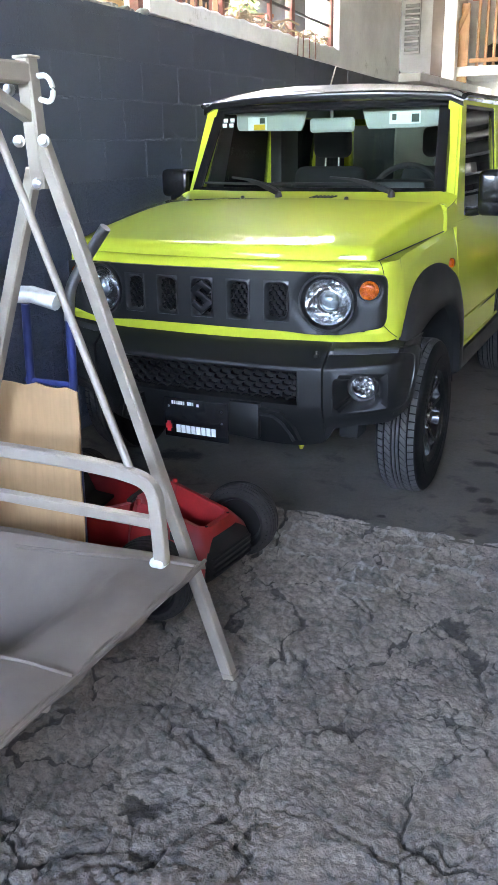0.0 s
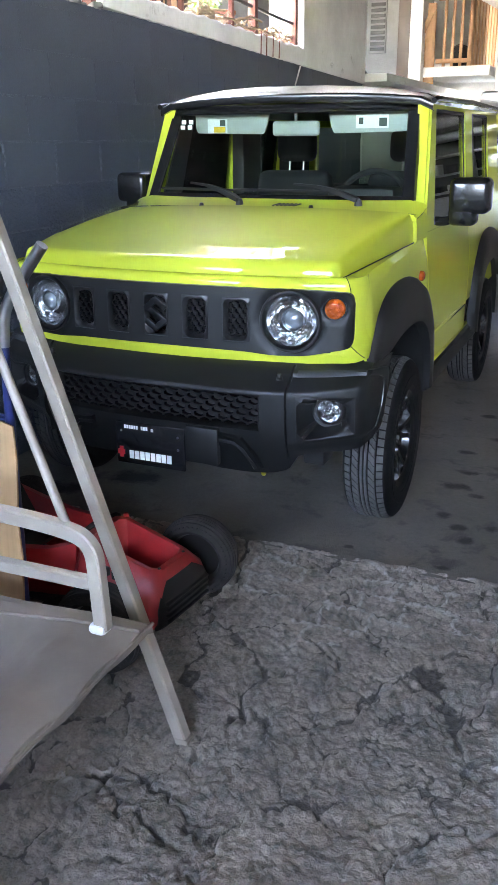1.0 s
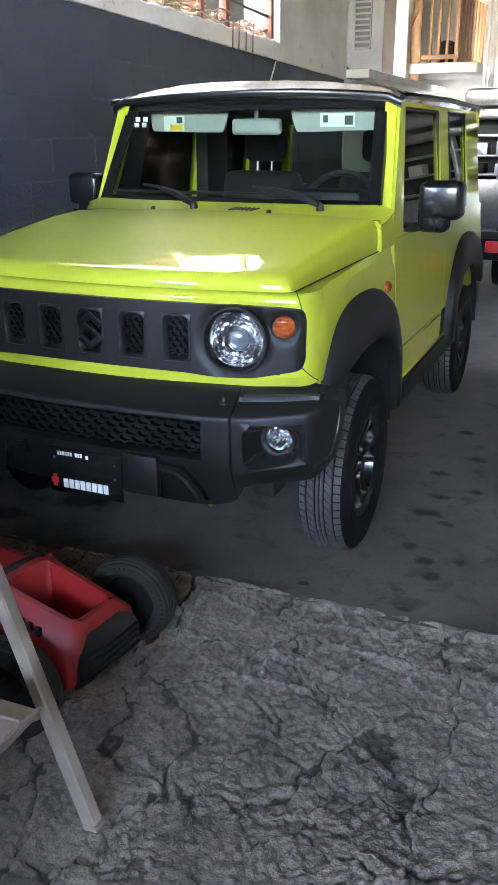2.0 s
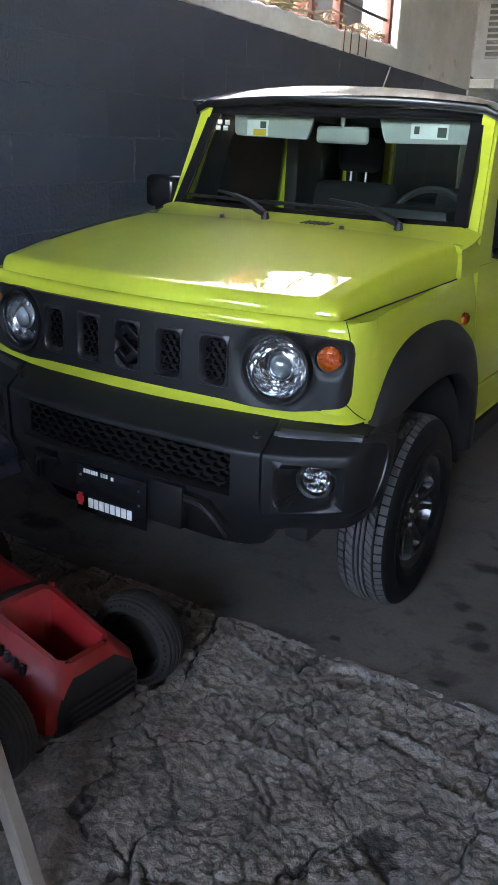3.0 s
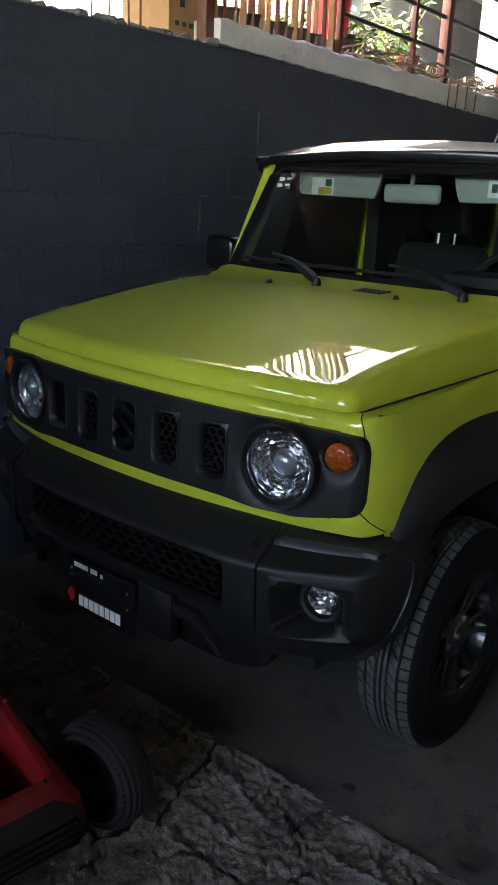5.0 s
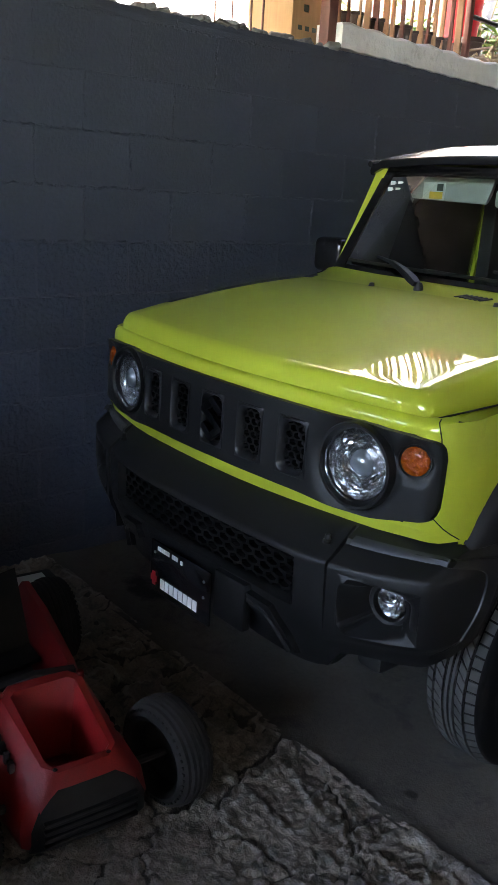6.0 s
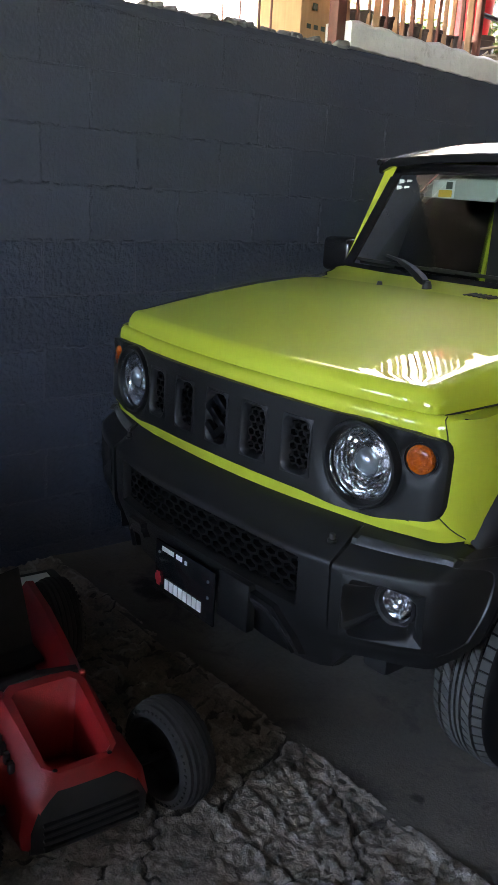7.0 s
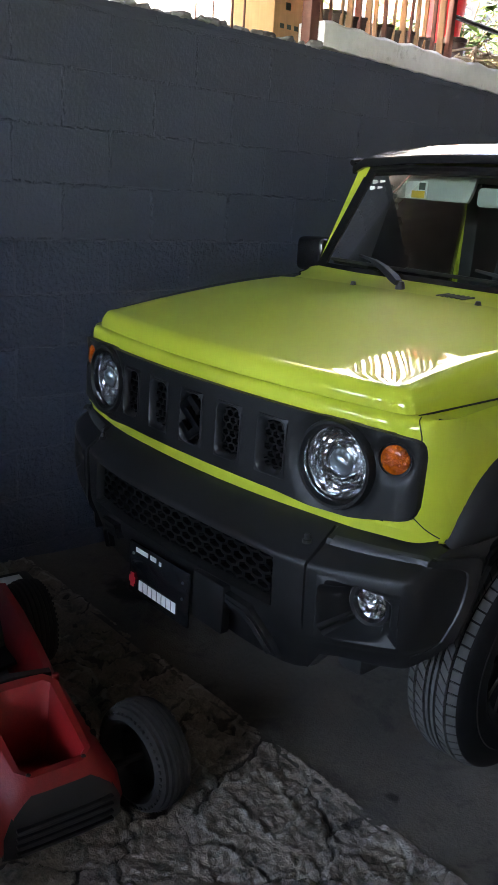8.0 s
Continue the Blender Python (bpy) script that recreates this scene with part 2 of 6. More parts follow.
def tube(bm, points, r, seg=10, square=0.0, twist=0.0, cap=True):
    """A round tube, or with square > 0 a box tube of that half width and depth r, swept along points."""
    pts = [Vector(p) for p in points]
    up = Vector((0, 0, 1))
    rings = []
    for i, p in enumerate(pts):
        way = (pts[min(i + 1, len(pts) - 1)] - pts[max(i - 1, 0)]).normalized()
        side = way.cross(up)
        if side.length < 1e-3:
            side = Vector((1, 0, 0))
        side.normalize()
        high = side.cross(way).normalized()
        if square:
            c = min(square, r) * 0.25
            outline = [(square, r - c), (square - c, r), (-square + c, r), (-square, r - c), (-square, -r + c), (-square + c, -r), (square - c, -r), (square, -r + c)]
        else:
            outline = [(r * math.cos(2 * math.pi * k / seg + twist), r * math.sin(2 * math.pi * k / seg + twist)) for k in range(seg)]
        rings.append([bm.verts.new(p + side * a + high * b) for a, b in outline])
    for a, b in zip(rings, rings[1:]):
        n = len(a)
        for k in range(n):
            bm.faces.new((a[k], a[(k + 1) % n], b[(k + 1) % n], b[k]))
    if cap:
        bm.faces.new(rings[0])
        bm.faces.new(rings[-1][::-1])
    return bm


def lathe(bm, profile, m, seg=32, close=False):
    """Turns a profile of (radius, height) about the z axis of m."""
    rings = []
    for r, h in profile:
        if r < 1e-5:
            rings.append([bm.verts.new(m @ Vector((0, 0, h)))])
        else:
            rings.append([bm.verts.new(m @ Vector((r * math.cos(2 * math.pi * k / seg), r * math.sin(2 * math.pi * k / seg), h))) for k in range(seg)])
    if close:
        rings.append(rings[0])
    for a, b in zip(rings, rings[1:]):
        for k in range(seg):
            j = (k + 1) % seg
            if len(a) == 1 and len(b) == 1:
                continue
            if len(a) == 1:
                bm.faces.new((a[0], b[j], b[k]))
            elif len(b) == 1:
                bm.faces.new((a[k], a[j], b[0]))
            else:
                bm.faces.new((a[k], a[j], b[j], b[k]))
    return bm


def sheet(bm, rows, closed=False, skip=()):
    """Quads between rows of points, all rows with as many; skip holds (row, column) cells left open."""
    made = [[bm.verts.new(p) for p in row] for row in rows]
    for i, (a, b) in enumerate(zip(made, made[1:])):
        n = len(a)
        for k in range(n if closed else n - 1):
            if (i, k) not in skip:
                bm.faces.new((a[k], a[(k + 1) % n], b[(k + 1) % n], b[k]))
    return made


def thick(bm, depth):
    """Gives the open sheet in bm a thickness, away from its normals."""
    bmesh.ops.recalc_face_normals(bm, faces=bm.faces)
    bm.normal_update()
    verts, faces = bm.verts[:], bm.faces[:]
    rim_edges = [(e.verts[0], e.verts[1]) for e in bm.edges if len(e.link_faces) == 1]
    twin = {v: bm.verts.new(v.co - v.normal * depth) for v in verts}
    for f in faces:
        bm.faces.new([twin[v] for v in reversed(f.verts)])
    for p, q in rim_edges:
        bm.faces.new((p, q, twin[q], twin[p]))
    return bm


def lerp(a, b, t):
    return a + (b - a) * t


def ease(a, b, x):
    x = min(1.0, max(0.0, (x - a) / (b - a)))
    return x * x * (3 - 2 * x)


def curve(table, x):
    """Smooth value of x in a short table of pairs."""
    for (x0, y0), (x1, y1) in zip(table, table[1:]):
        if x <= x1:
            return lerp(y0, y1, (x - x0) / (x1 - x0)) if x >= x0 else y0
    return table[-1][1]


def bowed(table, x):
    """A smooth curve through a short table of pairs."""
    n = len(table)
    x = min(max(x, table[0][0]), table[-1][0])
    for i in range(n - 1):
        x0, y0 = table[i]
        x1, y1 = table[i + 1]
        if x <= x1:
            break
    def slope(k):
        k0, k1 = max(k - 1, 0), min(k + 1, n - 1)
        return (table[k1][1] - table[k0][1]) / (table[k1][0] - table[k0][0])
    h = x1 - x0
    t = (x - x0) / h
    return ((1 + 2 * t) * (1 - t) ** 2 * y0 + t * (1 - t) ** 2 * h * slope(i) + t * t * (3 - 2 * t) * y1 + t * t * (t - 1) * h * slope(i + 1))


def facing(x, y, z, out):
    """A frame at a place whose z axis points along out and whose y axis is up."""
    n = Vector(out).normalized()
    side = Vector((0, 0, 1)).cross(n).normalized()
    up = n.cross(side)
    return Matrix(((side.x, up.x, n.x, x), (side.y, up.y, n.y, y), (side.z, up.z, n.z, z), (0, 0, 0, 1)))


# ---- the large structure ----
WALL_X = -1.147
WALL_TOP = 2.17
EDGE_Y = -0.085          # where the rough yard meets the garage slab


def crack_field(xs, ys, cells, seed, bend):
    """Distance to the nearest border of scattered cells on a grid, and a level for each cell."""
    rng = np.random.default_rng(seed)
    pts = rng.uniform((-3.2, -5.2), (4.7, 0.3), (cells, 2))
    first = np.full((len(ys), len(xs)), 9.0)
    step = np.zeros((len(ys), len(xs)))
    second = np.full((len(ys), len(xs)), 9.0)
    gx, gy = np.meshgrid(xs, ys)
    gx = gx + bend
    gy = gy + bend[::-1, ::-1]
    for px, py in pts:
        # only the neighbourhood of the point matters
        i0, i1 = np.searchsorted(xs, (px - 0.9, px + 0.9))
        j0, j1 = np.searchsorted(ys, (py - 0.9, py + 0.9))
        if i0 == i1 or j0 == j1:
            continue
        near = (slice(j0, j1), slice(i0, i1))
        d = np.hypot(gx[near] - px, gy[near] - py)
        step[near] = np.where(d < first[near], rng.uniform(-1, 1), step[near])
        second[near] = np.minimum(second[near], np.maximum(first[near], d))
        first[near] = np.minimum(first[near], d)
    return second - first, step


def value_noise(xs, ys, size, seed):
    """Smooth noise of a given grain size on a grid, between -1 and 1."""
    rng = np.random.default_rng(seed)
    u = (xs - xs[0]) / size
    v = (ys - ys[0]) / size
    table = rng.uniform(-1, 1, (int(v[-1]) + 3, int(u[-1]) + 3))
    iu, iv = u.astype(int), v.astype(int)
    fu, fv = u - iu, v - iv
    fu, fv = fu * fu * (3 - 2 * fu), (fv * fv * (3 - 2 * fv))[:, None]
    a, b = table[np.ix_(iv, iu)], table[np.ix_(iv, iu + 1)]
    c, d = table[np.ix_(iv + 1, iu)], table[np.ix_(iv + 1, iu + 1)]
    return (a * (1 - fu) + b * fu) * (1 - fv) + (c * (1 - fu) + d * fu) * fv


def relief_sheet(name, xs, ys, zs, material):
    ny, nx = zs.shape
    gx, gy = np.meshgrid(xs, ys)
    verts = np.stack([gx, gy, zs], -1).reshape(-1, 3)
    k = np.arange(nx * ny).reshape(ny, nx)
    faces = np.stack([k[:-1, :-1], k[:-1, 1:], k[1:, 1:], k[1:, :-1]], -1).reshape(-1, 4)
    data = bpy.data.meshes.new(name)
    data.from_pydata(verts.tolist(), [], faces.tolist())
    data.materials.append(material)
    data.shade_smooth()
    return data


# the rough yard: broken concrete plates with cracks, chips and pits
xs = np.arange(-1.16, 2.7, 0.0052)
ys = np.arange(-3.6, EDGE_Y + 0.001, 0.0052)
bend = 0.06 * value_noise(xs, ys, 0.13, 31) + 0.022 * value_noise(xs, ys, 0.035, 32)
gap, plate_step = crack_field(xs, ys, 640, 5, bend)
small, chip_step = crack_field(xs, ys, 2400, 8, 0.5 * bend)
broken = np.clip(value_noise(xs, ys, 0.55, 3) * 1.0 + 0.60, 0, 1)
pitted = np.clip(value_noise(xs, ys, 0.4, 4) * 1.2 + 0.45, 0, 1)
zs = 0.0026 * plate_step + 0.0018 * chip_step * broken
zs -= 0.025 * np.exp(-(gap / 0.0110) ** 2) * np.clip(value_noise(xs, ys, 0.3, 6) + 0.9, 0.35, 1)
zs += 0.005 * np.clip(1 - gap / 0.035, 0, 1) * np.clip(broken + 0.2, 0, 1)
zs += 0.0022 * np.clip(1 - small / 0.024, 0, 1) * broken
zs -= 0.013 * np.exp(-(small / 0.0080) ** 2) * np.clip(broken - 0.15, 0, 1)
# flakes: a thin top skin broken away in patches with sharp rims
for size, deep, seed in ((0.050, 0.0026, 33), (0.026, 0.0034, 34), (0.015, 0.0040, 35)):
    flake = value_noise(xs, ys, size, seed) + 0.4 * value_noise(xs, ys, size * 0.4, seed + 20)
    zs -= deep * np.clip((flake - 0.10) / 0.10, 0, 1) * (0.45 + 0.55 * pitted)
zs *= 0.9
for size, high, seed in ((0.45, 0.006, 11), (0.16, 0.002, 12), (0.07, 0.0016, 13), (0.024, 0.0032, 14), (0.0135, 0.0048, 15), (0.0085, 0.0050, 16)):
    zs += high * value_noise(xs, ys, size, seed)
# a band of worn setts by the slab, bedded in raised pale mortar
gx, gy = np.meshgrid(xs, ys)
sway = 0.035 * value_noise(xs, ys, 0.16, 51) + 0.012 * value_noise(xs, ys, 0.04, 52)
across_rows = (EDGE_Y - 0.02 - gy + sway) / 0.118
row_no = np.floor(across_rows).astype(int)
offsets = np.random.default_rng(53).uniform(0, 1, 64)
along = (gx + 1.6 * sway[::-1]) / 0.19 + offsets[row_no % 64]
joint = np.minimum(np.abs(across_rows - np.round(across_rows)) * 0.118, np.abs(along - np.round(along)) * 0.19)
band = np.clip((gy - EDGE_Y + 0.62 + 0.25 * value_noise(xs, ys, 0.2, 54)) / 0.10, 0, 1)
rimmed = band * np.clip(value_noise(xs, ys, 0.11, 55) * 1.6 + 0.75, 0, 1)
zs = zs + 0.0075 * rimmed * np.exp(-(joint / 0.011) ** 2) - 0.004 * band * np.clip(joint / 0.03, 0, 1)
zs = np.minimum(zs, 0.016)
zs = zs - 0.004
near = np.clip((ys[:, None] - EDGE_Y + 0.035 + 0.025 * value_noise(xs, ys, 0.09, 61)) / 0.02, 0, 1) * np.clip(value_noise(xs, ys, 0.12, 62) + 0.8, 0.2, 1)
zs = zs * (1 - near) + near * (0.007 + 0.004 * value_noise(xs, ys, 0.05, 17) + 0.002 * value_noise(xs, ys, 0.015, 18))
zs[-1, :] = -0.03
yard_mesh = relief_sheet("ground", xs, ys, zs, ROUGH)
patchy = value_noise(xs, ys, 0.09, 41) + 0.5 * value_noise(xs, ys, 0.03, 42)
# darkening along the cracks, for packed earth and the shade inside them
crack_dark = np.exp(-(gap / 0.0105) ** 2) * np.clip(patchy + 1.0, 0.35, 1) + 0.60 * np.exp(-(small / 0.0065) ** 2) * broken
rim_mark = np.maximum(0.80 * rimmed * np.exp(-(joint / 0.011) ** 2), 0.60 * np.clip(patchy + 0.2, 0, 1) * np.exp(-((gap - 0.022) / 0.010) ** 2))
rim_mark = np.maximum(rim_mark, 0.6 * np.exp(-((ys[:, None] - EDGE_Y + 0.008 + 0.012 * patchy) / 0.010) ** 2))
for layer, values in (("crack_dark", crack_dark), ("rim", rim_mark)):
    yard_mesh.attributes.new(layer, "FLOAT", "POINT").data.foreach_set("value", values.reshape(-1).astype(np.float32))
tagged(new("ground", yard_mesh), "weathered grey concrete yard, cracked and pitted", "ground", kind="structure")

# the garage slab behind it
xs = np.arange(-1.16, 2.7, 0.016)
ys = np.arange(EDGE_Y - 0.03, 6.6, 0.016)
zs = -0.022 + 0.019 * np.exp(-np.clip(ys - EDGE_Y - 0.01, 0, 9) / 0.14)[:, None] + 0.0025 * value_noise(xs, ys, 0.3, 21) + 0.0015 * value_noise(xs, ys, 0.07, 22) + 0.0006 * value_noise(xs, ys, 0.03, 23)
slab_mesh = relief_sheet("floor", xs, ys, zs, SLAB)
gx, gy = np.meshgrid(xs, ys)
wet = np.zeros(gx.shape)
for cx, cy, rx, ry in ((1.00, 0.48, 0.07, 0.05), (1.08, 0.38, 0.06, 0.045), (1.13, 0.27, 0.05, 0.06), (1.22, 0.42, 0.05, 0.05), (1.00, 0.82, 0.10, 0.06), (1.10, 0.74, 0.06, 0.04),
                       (1.02, 1.02, 0.09, 0.05), (0.96, 1.30, 0.07, 0.05), (1.16, 1.12, 0.06, 0.05), (1.10, 1.55, 0.09, 0.05), (0.98, 1.95, 0.08, 0.06), (1.30, 1.45, 0.07, 0.06), (1.15, 2.4, 0.10, 0.06),
                       (0.72, 0.02, 0.04, 0.03), (1.10, -0.02, 0.05, 0.03), (-0.45, 0.35, 0.20, 0.14), (-0.7, 0.1, 0.18, 0.10)):
    wet = np.maximum(wet, 0.78 * np.exp(-((gx - cx) / rx) ** 2 - ((gy - cy) / ry) ** 2))
slab_mesh.attributes.new("oil", "FLOAT", "POINT").data.foreach_set("value", wet.reshape(-1).astype(np.float32))
tagged(new("floor", slab_mesh), "smooth worn concrete garage slab with dark oil stains", "floor", kind="structure")

# plain ground out to the closing walls
bm = bmesh.new()
for lo, hi in (((2.68, -9.0, -0.3), (6.2, 16.0, -0.03)), ((-1.2, -9.0, -0.3), (2.7, -3.58, -0.03)), ((-1.2, 6.55, -0.3), (2.7, 16.0, -0.03))):
    box(bm, lo, hi)
solo("ground", bm, SLAB, "plain concrete ground around the garage", "ground", kind="structure", smooth=False)

# the block wall: core with the joints, blocks stand proud of it
bm = boxed((WALL_X - 0.15, -8.7, -0.2), (WALL_X - 0.0125, 6.5, WALL_TOP))
wall = solo("wall_west", bm, MORTAR, "block wall painted dark blue grey", "wall", kind="structure", smooth=False)

# closing walls and roof, all unseen, set to keep out sky and steer light
bm = bmesh.new()
box(bm, (5.0, -9.0, -0.1), (5.2, 9.8, 4.2))
solo("wall_east", bm, GREYREN, "unseen grey wall, added to block light from the east", "wall", kind="structure", smooth=False)
bm = bmesh.new()
box(bm, (-1.3, -7.2, -0.1), (5.0, -7.0, 2.2))
box(bm, (-1.3, -7.2, 2.2), (0.5, -7.0, 4.2))
box(bm, (3.7, -7.2, 2.2), (5.0, -7.0, 4.2))
solo("wall_south", bm, GREYREN, "unseen grey wall, added; light enters by its high opening", "wall", kind="structure", smooth=False)
def corrugated(x0, x1, y0, y1, z):
    """A roof of wavy sheet, rising a little to the east."""
    bm = bmesh.new()
    rows = []
    count = int((y1 - y0) / 0.024)
    for i in range(count + 1):
        y = y0 + i * 0.024
        wave = z + 0.005 * math.sin(i * 2 * math.pi / 4)
        rows.append([(x0, y, wave), (x1, y, wave + (x1 - x0) * 0.05)])
    sheet(bm, rows)
    return thick(bm, 0.008)


# unseen garage roof, stretched far back to keep the sun off the house
solo("ceiling", corrugated(-1.25, 5.4, -7.1, 12.0, 3.50), CEILM, "unseen dark corrugated roof, run on to shade the house", "ceiling", kind="structure")

# unseen terrace roof, added so windscreen and bonnet mirror less sky
solo("ceiling", corrugated(-4.2, -1.10, -6.4, 1.9, 3.30), CEILM, "unseen corrugated roof over the terrace, added to block sky reflections", "ceiling", kind="structure")

# terrace behind the wall, its white kerb and the white house
TERR = 2.15
solo("terrace_floor", boxed((-7.0, -6.0, 1.95), (WALL_X - 0.13, 12.0, TERR)), GREYREN, "grey concrete terrace behind the wall", "terrace", kind="structure", smooth=False)


def kerb_drop(y):
    """The kerb falls a little towards the back."""
    return 0.027 * max(0.0, y - 1.4)


bm = bmesh.new()
rows = []
for i in range(0, 60):
    y = 1.40 + i * 0.053
    fall = kerb_drop(y)
    top = 2.285 - 0.6 * fall + 0.006 * math.sin(i * 1.7) + 0.004 * math.sin(i * 0.6)
    face = WALL_X + 0.012
    rows.append([(face - 0.17, y, TERR - 0.02), (face - 0.17, y, top), (face - 0.01, y, top), (face, y, top - 0.012), (face + 0.002 * math.sin(i), y, WALL_TOP + 0.008 - fall + 0.003 * math.sin(i * 2.3)), (face - 0.15, y, WALL_TOP + 0.008 - fall)])
made = sheet(bm, rows, closed=True)
bm.faces.new(made[0])
bm.faces.new(made[-1][::-1])
solo("kerb", bm, PLASTER, "whitewashed kerb, chipped, on top of the wall", "kerb", kind="structure")

bm = bmesh.new()
box(bm, (-1.45, 4.50, WALL_TOP), (WALL_X + 0.01, 6.35, 6.0))
for v in bm.verts:
    if v.co.z < 3.0:
        v.co.z -= kerb_drop(v.co.y) - 0.006
house = thing("house", pose(-2.0, 7.0, 2.0), "white rendered house with an upper passage", "house")
part("wall", bm, PLASTER, house)
part("wall", boxed((-5.0, 10.2, 0.0), (0.6, 10.4, 6.0)), PLASTER, house)
part("wall", boxed((-1.45, 6.35, 0.0), (WALL_X + 0.01, 10.2, 2.12)), PLASTER, house)
part("wall", boxed((-3.2, 4.5, 2.1), (-3.0, 10.2, 6.0)), GREYREN, house)

# unseen slab over the passage, added to hold the sun off the house
part("shade_slab", boxed((-3.2, 4.5, 3.55), (-0.9, 10.2, 3.70)), PLASTER, house)
solo("ground", boxed((-60.0, -60.0, -0.6), (60.0, 60.0, -0.35)), SLAB, "wide plain ground around the place", "ground", kind="structure", smooth=False)


# ---- the car ----
car = thing("car", pose(0.0, 1.45, 0.0), "lime green off-road car with black roof, flares and bumper", "car")
HUB_F, HUB_R, HUB_Z = 0.46, 2.71, 0.320
TYRE_R = 0.343


def nose(x):
    """How far forward the body's front stands at x."""
    a = abs(x)
    if a < 0.69:
        return -0.146 + 0.158 * a * a
    return bowed([(0.66, -0.0772), (0.69, -0.0708), (0.715, -0.058), (0.735, -0.034), (0.748, -0.008), (0.757, 0.020)], a)


def hood_top(y):
    return 1.206 - 0.122 * max(0.0, 1 - (y + 0.12) / 0.95) ** 1.4


# bonnet
bm = bmesh.new()
rows = []
steps = [0.0, 0.002, 0.006, 0.014, 0.026, 0.045, 0.08, 0.14, 0.22, 0.32, 0.44, 0.56, 0.68, 0.80, 0.90, 0.96, 1.0]
across = [-1.0, -0.985, -0.965, -0.94, -0.91, -0.88, -0.8, -0.7, -0.6, -0.5, -0.4, -0.3, -0.2, -0.1, 0.0]
across = across + [-a for a in across[-2::-1]]
for v in steps:
    row = []
    wide = lerp(0.676, 0.732, v)
    seam = lerp(1.042, 1.078, v)
    for s in across:
        a = abs(s)
        flat = min(a / 0.88, 1.0)
        x = flat * (wide - 0.034)
        bend = 0.0
        if a > 0.88:
            q = (a - 0.88) / 0.12
            x += 0.034 * math.sin(min(1.0, q * 1.35) * math.pi / 2)
            bend = q
        front = nose(x) + 0.024 + 0.040 * bend ** 2
        y = lerp(front, 0.80, v)
        z = hood_top(y) + 0.014 * (1 - (x / 0.7) ** 2)
        crease = 0.54 - 0.30 * (0.80 - y)
        z += 0.003 * ease(crease - 0.02, crease + 0.02, x) * ease(0.04, 0.30, v) * (1 - ease(0.6, 1.0, v))
        z = lerp(z, seam, bend ** 1.8)
        z = lerp(min(z, 1.049), z, math.sqrt(1 - (1 - min(1.0, v / 0.034)) ** 2))
        row.append((math.copysign(x, s), y, z))
    rows.append(row)
sheet(bm, rows)
part("bonnet", thick(bm, 0.012), LIME, car)

def side_x(y, z):
    """The outer face of the body side."""
    base = 0.766 - 0.018 * ease(0.85, 1.10, z) + 0.004 * math.sin((z - 0.45) * 5)
    return base - 0.009 * (max(0.0, 0.10 - y) / 0.08) ** 2


def front_point(x, z, lift):
    """A place on the rounded front of the body, meeting the wing at its corner."""
    a = abs(x)
    y = nose(a) + (lift + 0.014 * (z - 0.75)) * (1 - ease(0.69, 0.757, a))
    if a > 0.70:
        a = lerp(0.70, side_x(0.02, z), (a - 0.70) / 0.057)
    return (math.copysign(a, x), y, z + (0.012 * ease(0.45, 0.72, a) + 0.003 * ease(0.735, 0.757, a) if z < 0.778 else 0.0))


# body front: a shell that follows the plan of the nose, with an opening for the grille
bm = bmesh.new()
plan = [-0.757, -0.753, -0.748, -0.742, -0.735, -0.725, -0.715, -0.70, -0.66, -0.6, -0.5, -0.4, -0.3, -0.2, -0.1, 0.0]
plan = plan + [-a for a in plan[-2::-1]]
rows = []
for z, lift in ((0.735, 0.012), (0.765, -0.002), (0.779, -0.004), (0.786, -0.002), (1.006, 0.008), (1.018, 0.008), (1.035, 0.012), (1.044, 0.022), (1.047, 0.04), (1.045, 0.12)):
    row = [front_point(x, z, lift) for x in plan]
    for y, proud in ((0.05, 0.001), (0.09, 0.001), (0.125, 0.0006), (0.14, -0.004)):
        for k in (0, -1):
            x = side_x(y, z) - 0.020 * ease(0.985, 1.044, z) * ease(0.02, 0.15, y) + proud
            row.insert(0 if k == 0 else len(row), (math.copysign(x, row[k][0]), y, row[k][2]))
    rows.append(row)
sheet(bm, rows, skip={(3, k + 4) for k in range(len(plan) - 1) if abs(plan[k] + plan[k + 1]) / 2 < 0.66})
part("front_panel", bm, LIME, car)

# black grille panel with five slots
slot_x = [-0.328, -0.164, 0.0, 0.160, 0.320]


def grille_low(x):
    return bowed([(0.0, 0.784), (0.34, 0.780), (0.46, 0.772), (0.57, 0.775), (0.68, 0.797), (0.716, 0.804), (0.727, 0.812), (0.733, 0.838)], abs(x))


def grille_high(x):
    return bowed([(0.0, 1.012), (0.60, 1.008), (0.70, 1.004), (0.720, 0.999), (0.729, 0.986), (0.733, 0.960)], abs(x))


grid_x = sorted({round(-0.733 + 0.0122 * k, 4) for k in range(121) if all(abs(abs(-0.733 + 0.0122 * k - c) - 0.052) > 0.004 for c in slot_x)} | {round(c + d, 4) for c in slot_x for d in (-0.052, 0.052)} | {-0.733, 0.733, 0.715, 0.724, 0.729, 0.7315, -0.715, -0.724, -0.729, -0.7315})
grid_z = [0.770, 0.785, 0.800, 0.815] + [0.815 + 0.016 * k for k in range(1, 10)] + [0.975, 0.987, 1.000, 1.012]


